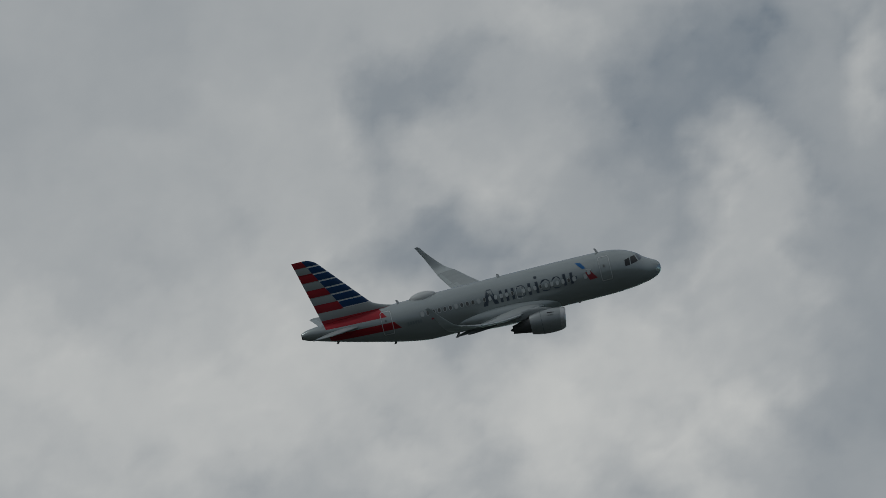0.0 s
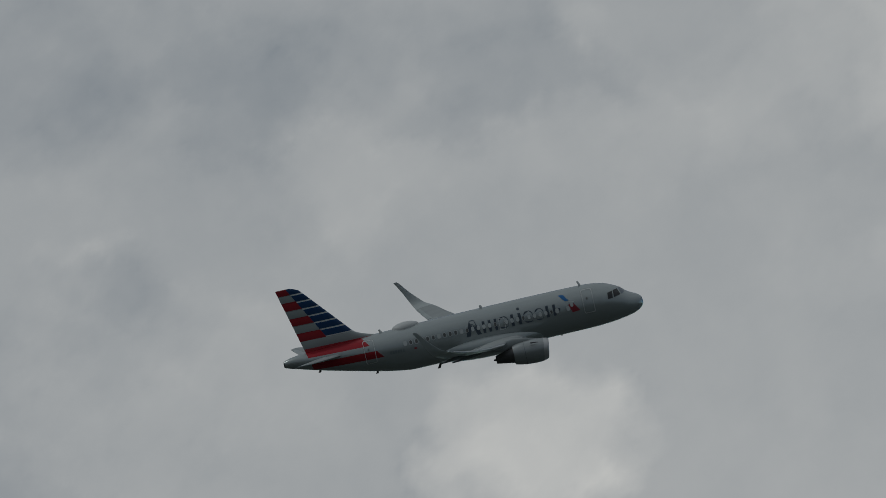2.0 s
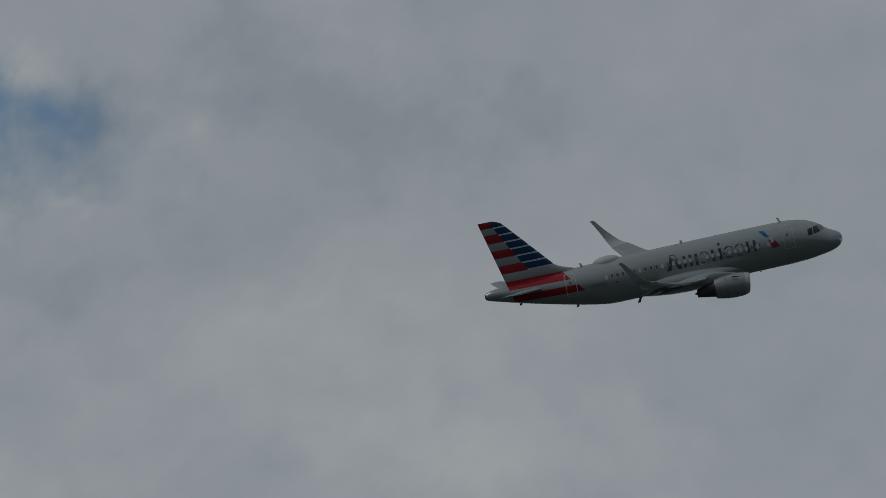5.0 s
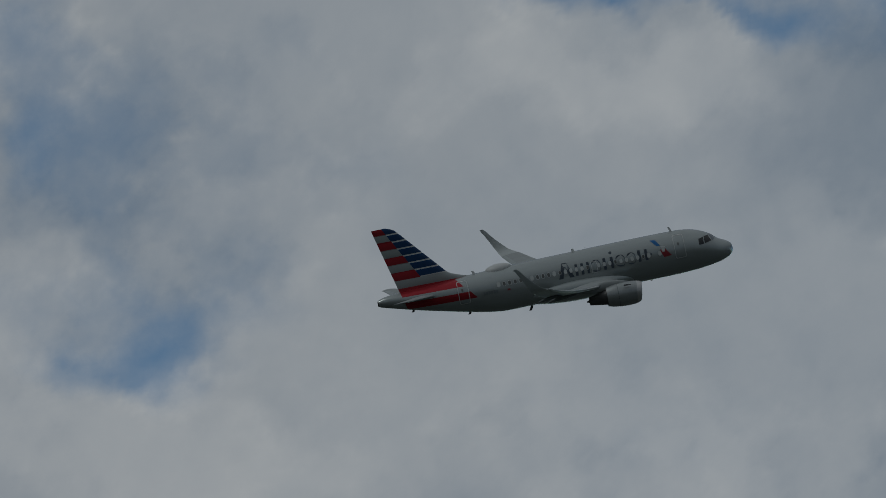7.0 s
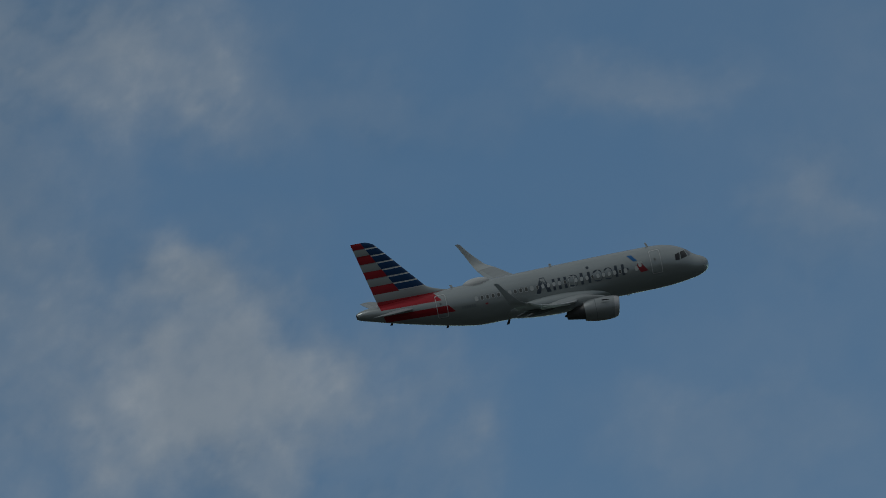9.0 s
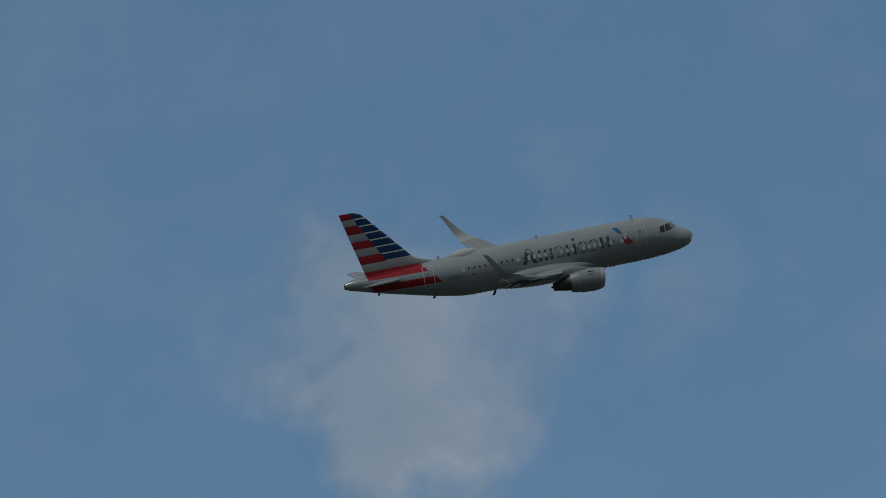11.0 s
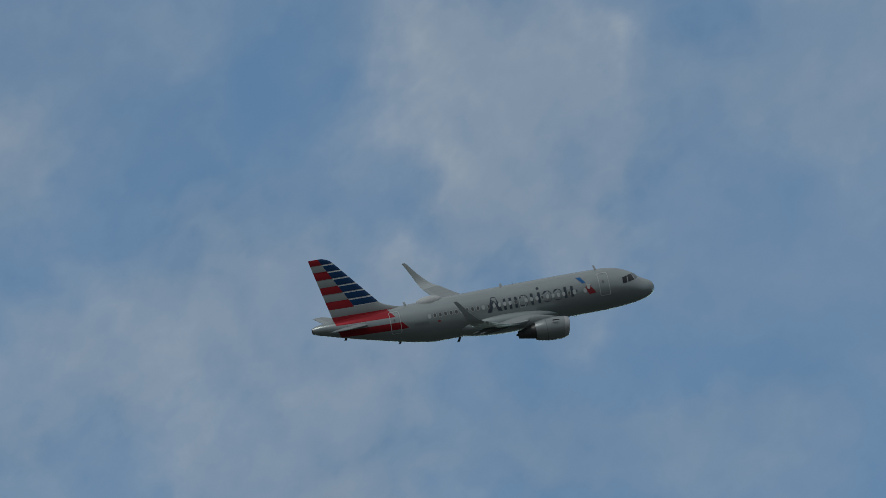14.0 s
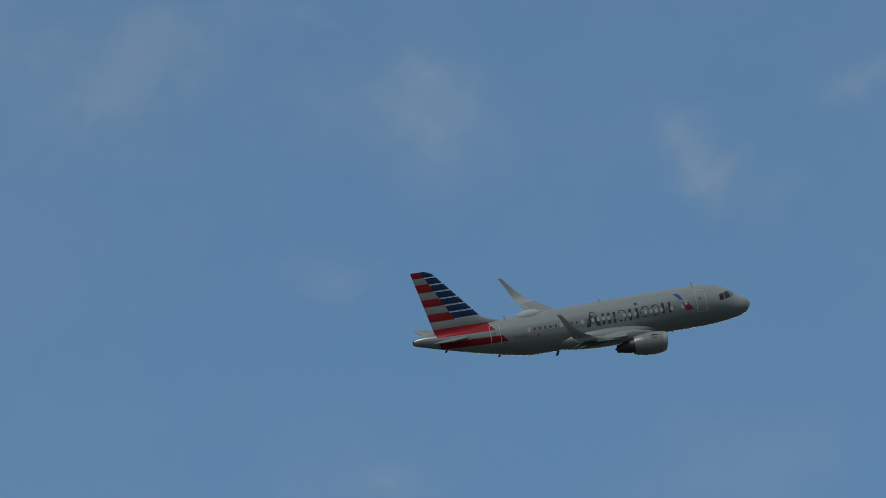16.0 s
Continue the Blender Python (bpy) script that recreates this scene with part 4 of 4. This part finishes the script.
def build_engine(plane, side):
    y = side * 5.75

    def ring(s, z, r, tilt=0.0, count=48):
        return [(NOSE - s - tilt * math.sin(2 * math.pi * i / count) * -r, y + r * math.cos(2 * math.pi * i / count), z - 0.07 + r * math.sin(2 * math.pi * i / count)) for i in range(count)]

    shell = [(9.86, -1.9, 0.98, 0.17), (10.1, -1.9, 1.05, 0.14), (10.5, -1.89, 1.1, 0.08), (11.1, -1.87, 1.13, 0.03), (11.8, -1.85, 1.11, 0.0),
             (12.4, -1.84, 1.03, 0.0), (12.95, -1.83, 0.91, 0.0), (12.93, -1.83, 0.87, 0.0), (12.4, -1.84, 0.9, 0.0)]
    cowl = part("engine_cowling", tube([ring(*q) for q in shell], ends=False), M_COWL, plane, "rounded silver engine cowling")
    lip = [(10.14, -1.9, 1.062, 0.14), (9.88, -1.9, 0.99, 0.17), (9.72, -1.9, 0.93, 0.17), (9.66, -1.9, 0.87, 0.17), (9.74, -1.9, 0.82, 0.17), (10.2, -1.9, 0.8, 0.1), (10.75, -1.88, 0.86, 0.0)]
    part("inlet_lip", tube([ring(*q) for q in lip], ends=False), M_LIP, cowl, "bright metal inlet lip")
    part("fan_disc", tube([ring(10.72, -1.88, 0.86), ring(10.8, -1.88, 0.86)]), M_DARK, cowl, "dark fan")
    part("spinner", tube([ring(10.2, -1.88, 0.02), ring(10.35, -1.88, 0.13), ring(10.75, -1.88, 0.27)]), M_HOT, cowl, "dark conical spinner")
    part("exhaust_nozzle", tube([ring(12.3, -1.83, 0.8), ring(12.95, -1.84, 0.74), ring(13.6, -1.88, 0.6), ring(14.2, -1.92, 0.46), ring(14.62, -1.94, 0.37), ring(14.6, -1.94, 0.34), ring(14.1, -1.94, 0.34)]), M_HOT, cowl, "dark tapered core exhaust")
    part("exhaust_plug", tube([ring(13.9, -1.94, 0.26), ring(14.5, -1.94, 0.2), ring(14.85, -1.94, 0.06)]), M_HOT, cowl, "dark exhaust cone")
    part("reverser_gap", tube([ring(11.86, -1.85, 1.112), ring(11.88, -1.85, 1.118), ring(11.9, -1.85, 1.11)], ends=False), M_REG, cowl, "thin dark seam round the cowling")
    strake = bmesh.new()
    quad = [Vector((NOSE - s, y + side * r * 0.82, z)) for s, r, z in ((10.55, 1.12, -1.1), (11.25, 1.13, -1.08), (11.25, 1.4, -0.98), (10.95, 1.36, -1.0))]
    a = [strake.verts.new(p) for p in quad]
    b = [strake.verts.new(p + Vector((0, 0, 0.05))) for p in quad]
    strake.faces.new(a)
    strake.faces.new(list(reversed(b)))
    for i in range(4):
        strake.faces.new((a[i], a[(i + 1) % 4], b[(i + 1) % 4], b[i]))
    part("strake", strake, M_HOT, cowl, "small dark vortex fin", smooth=False)
    # pylon
    rings = []
    for s, low, high, half in ((10.7, -1.0, -0.8, 0.06), (11.6, -1.2, -0.55, 0.16), (12.8, -1.3, -0.4, 0.2), (14.0, -1.4, -0.55, 0.2), (15.0, -1.25, -0.65, 0.16), (16.4, -0.9, -0.7, 0.04)):
        m, h = (low + high) / 2, (high - low) / 2
        rings.append(circle(s, y, m, half, h, 20))
    part("pylon", tube(rings), M_WING, cowl, "grey engine pylon")


def build_tail(plane):
    def fin_line(z):
        le = 26.95 + (z - 2.78) * 0.8671
        te = 31.5 + (z - 1.12) * 0.2549
        return le, te

    def fin_ring(z, first, last):
        le, te = fin_line(z)
        if z < 2.78:  # sweeps forward into the dorsal fillet
            le = 26.95 - 0.9 * (2.78 - z) - 1.9 * (2.78 - z) ** 2
        if z > 7.4:
            le += (z - 7.4) ** 2 * 3.0
        return foil((NOSE - le, 0, z), (NOSE - te, 0, z), 0.1 if z < 7.7 else 0.06, (0, 1, 0), 13, first, last)

    zs = [1.2, 1.6, 1.9, 2.0, 2.1, 2.2, 2.4, 2.6, 2.78] + [3.25 + 0.5 * i for i in range(8)] + [7.2, 7.5, 7.68, 7.77, 7.82]
    fin = part("tail_fin", tube([fin_ring(z, 0.0, 0.7) for z in zs]), M_FIN, plane, "tall swept fin with red, silver and blue stripes")
    part("rudder", tube([fin_ring(z, 0.7, 1.0) for z in zs if z > 1.5], ends=True), M_FIN, fin, "rudder with red and silver stripes")
    # tailplanes
    for side in (-1, 1):
        rings = []
        for y, le, te, z in ((0.5, 27.95, 31.5, 0.78), (1.2, 28.4, 31.62, 0.84), (3.0, 29.6, 32.05, 1.0), (5.0, 30.95, 32.55, 1.2), (5.9, 31.55, 32.78, 1.3), (6.15, 31.85, 32.86, 1.33), (6.24, 32.2, 32.88, 1.34)):
            rings.append(foil((NOSE - le, side * y, z + 0.02), (NOSE - te, side * y, z - 0.02), 0.11, (0, 0, 1), 10))
        stab = part("tailplane", tube(rings), M_WING, plane, "grey swept tailplane")
        rings = []
        for y, le, te, z in ((1.3, 30.75, 31.66, 0.83), (3.0, 31.35, 32.07, 1.0), (5.6, 32.25, 32.72, 1.27)):
            rings.append(foil((NOSE - le, side * y, z + 0.03), (NOSE - te, side * y, z + 0.02), 0.1, (0, 0, 1), 8))
        part("elevator", tube(rings), M_SILVER, stab, "grey elevator")


def build_airliner():
    plane = new("airliner")
    tagged(plane, "silver twin-engined jet airliner with a striped tail, climbing and banking", "airplane")
    build_hull(plane)
    for side in (-1, 1):
        build_wing(plane, side)
        build_engine(plane, side)
    build_tail(plane)
    return plane


airliner = build_airliner()

# ---- flight: a climbing turn round the watcher ----


def flight(t):
    """The aircraft's pose: its direction from the eye, its distance, and how its axes lie across the line of sight."""
    x = (t - 8) / 8

    def curve(*c):
        return sum(q * x ** (len(c) - 1 - i) for i, q in enumerate(c))

    az = radians(curve(-0.00877, -0.00252, 0.57024, 27.38337, 26.81942))
    el = radians(curve(0.21222, 0.15089, -0.41781, -0.52173, 2.82728, 13.99102))
    away, rise, bank = curve(0.02065, -0.00503, 0.05719, 0.07905), curve(-0.01888, 2e-05, -0.02078, 0.19173), curve(-0.02479, 0.02148, 0.00622, 0.12329)
    far = 28974.0 / curve(-0.01097, -0.22734, -0.59295, 18.75834)
    ahead = Vector((math.sin(az) * math.cos(el), math.cos(az) * math.cos(el), math.sin(el)))
    across = Vector((math.cos(az), -math.sin(az), 0))
    sight = Matrix((across, across.cross(ahead), -ahead)).transposed()
    turn = Matrix.Rotation(rise, 3, "Z") @ Matrix.Rotation(away, 3, "Y") @ Matrix(((1, 0, 0), (0, 0, 1), (0, -1, 0))) @ Matrix.Rotation(bank, 3, "X")
    return Matrix.Translation(Vector(EYE) + ahead * far) @ (sight @ turn).to_4x4()


def motions():
    walk(airliner, [(i / 4, flight(i / 4)) for i in range(65)])


motions()
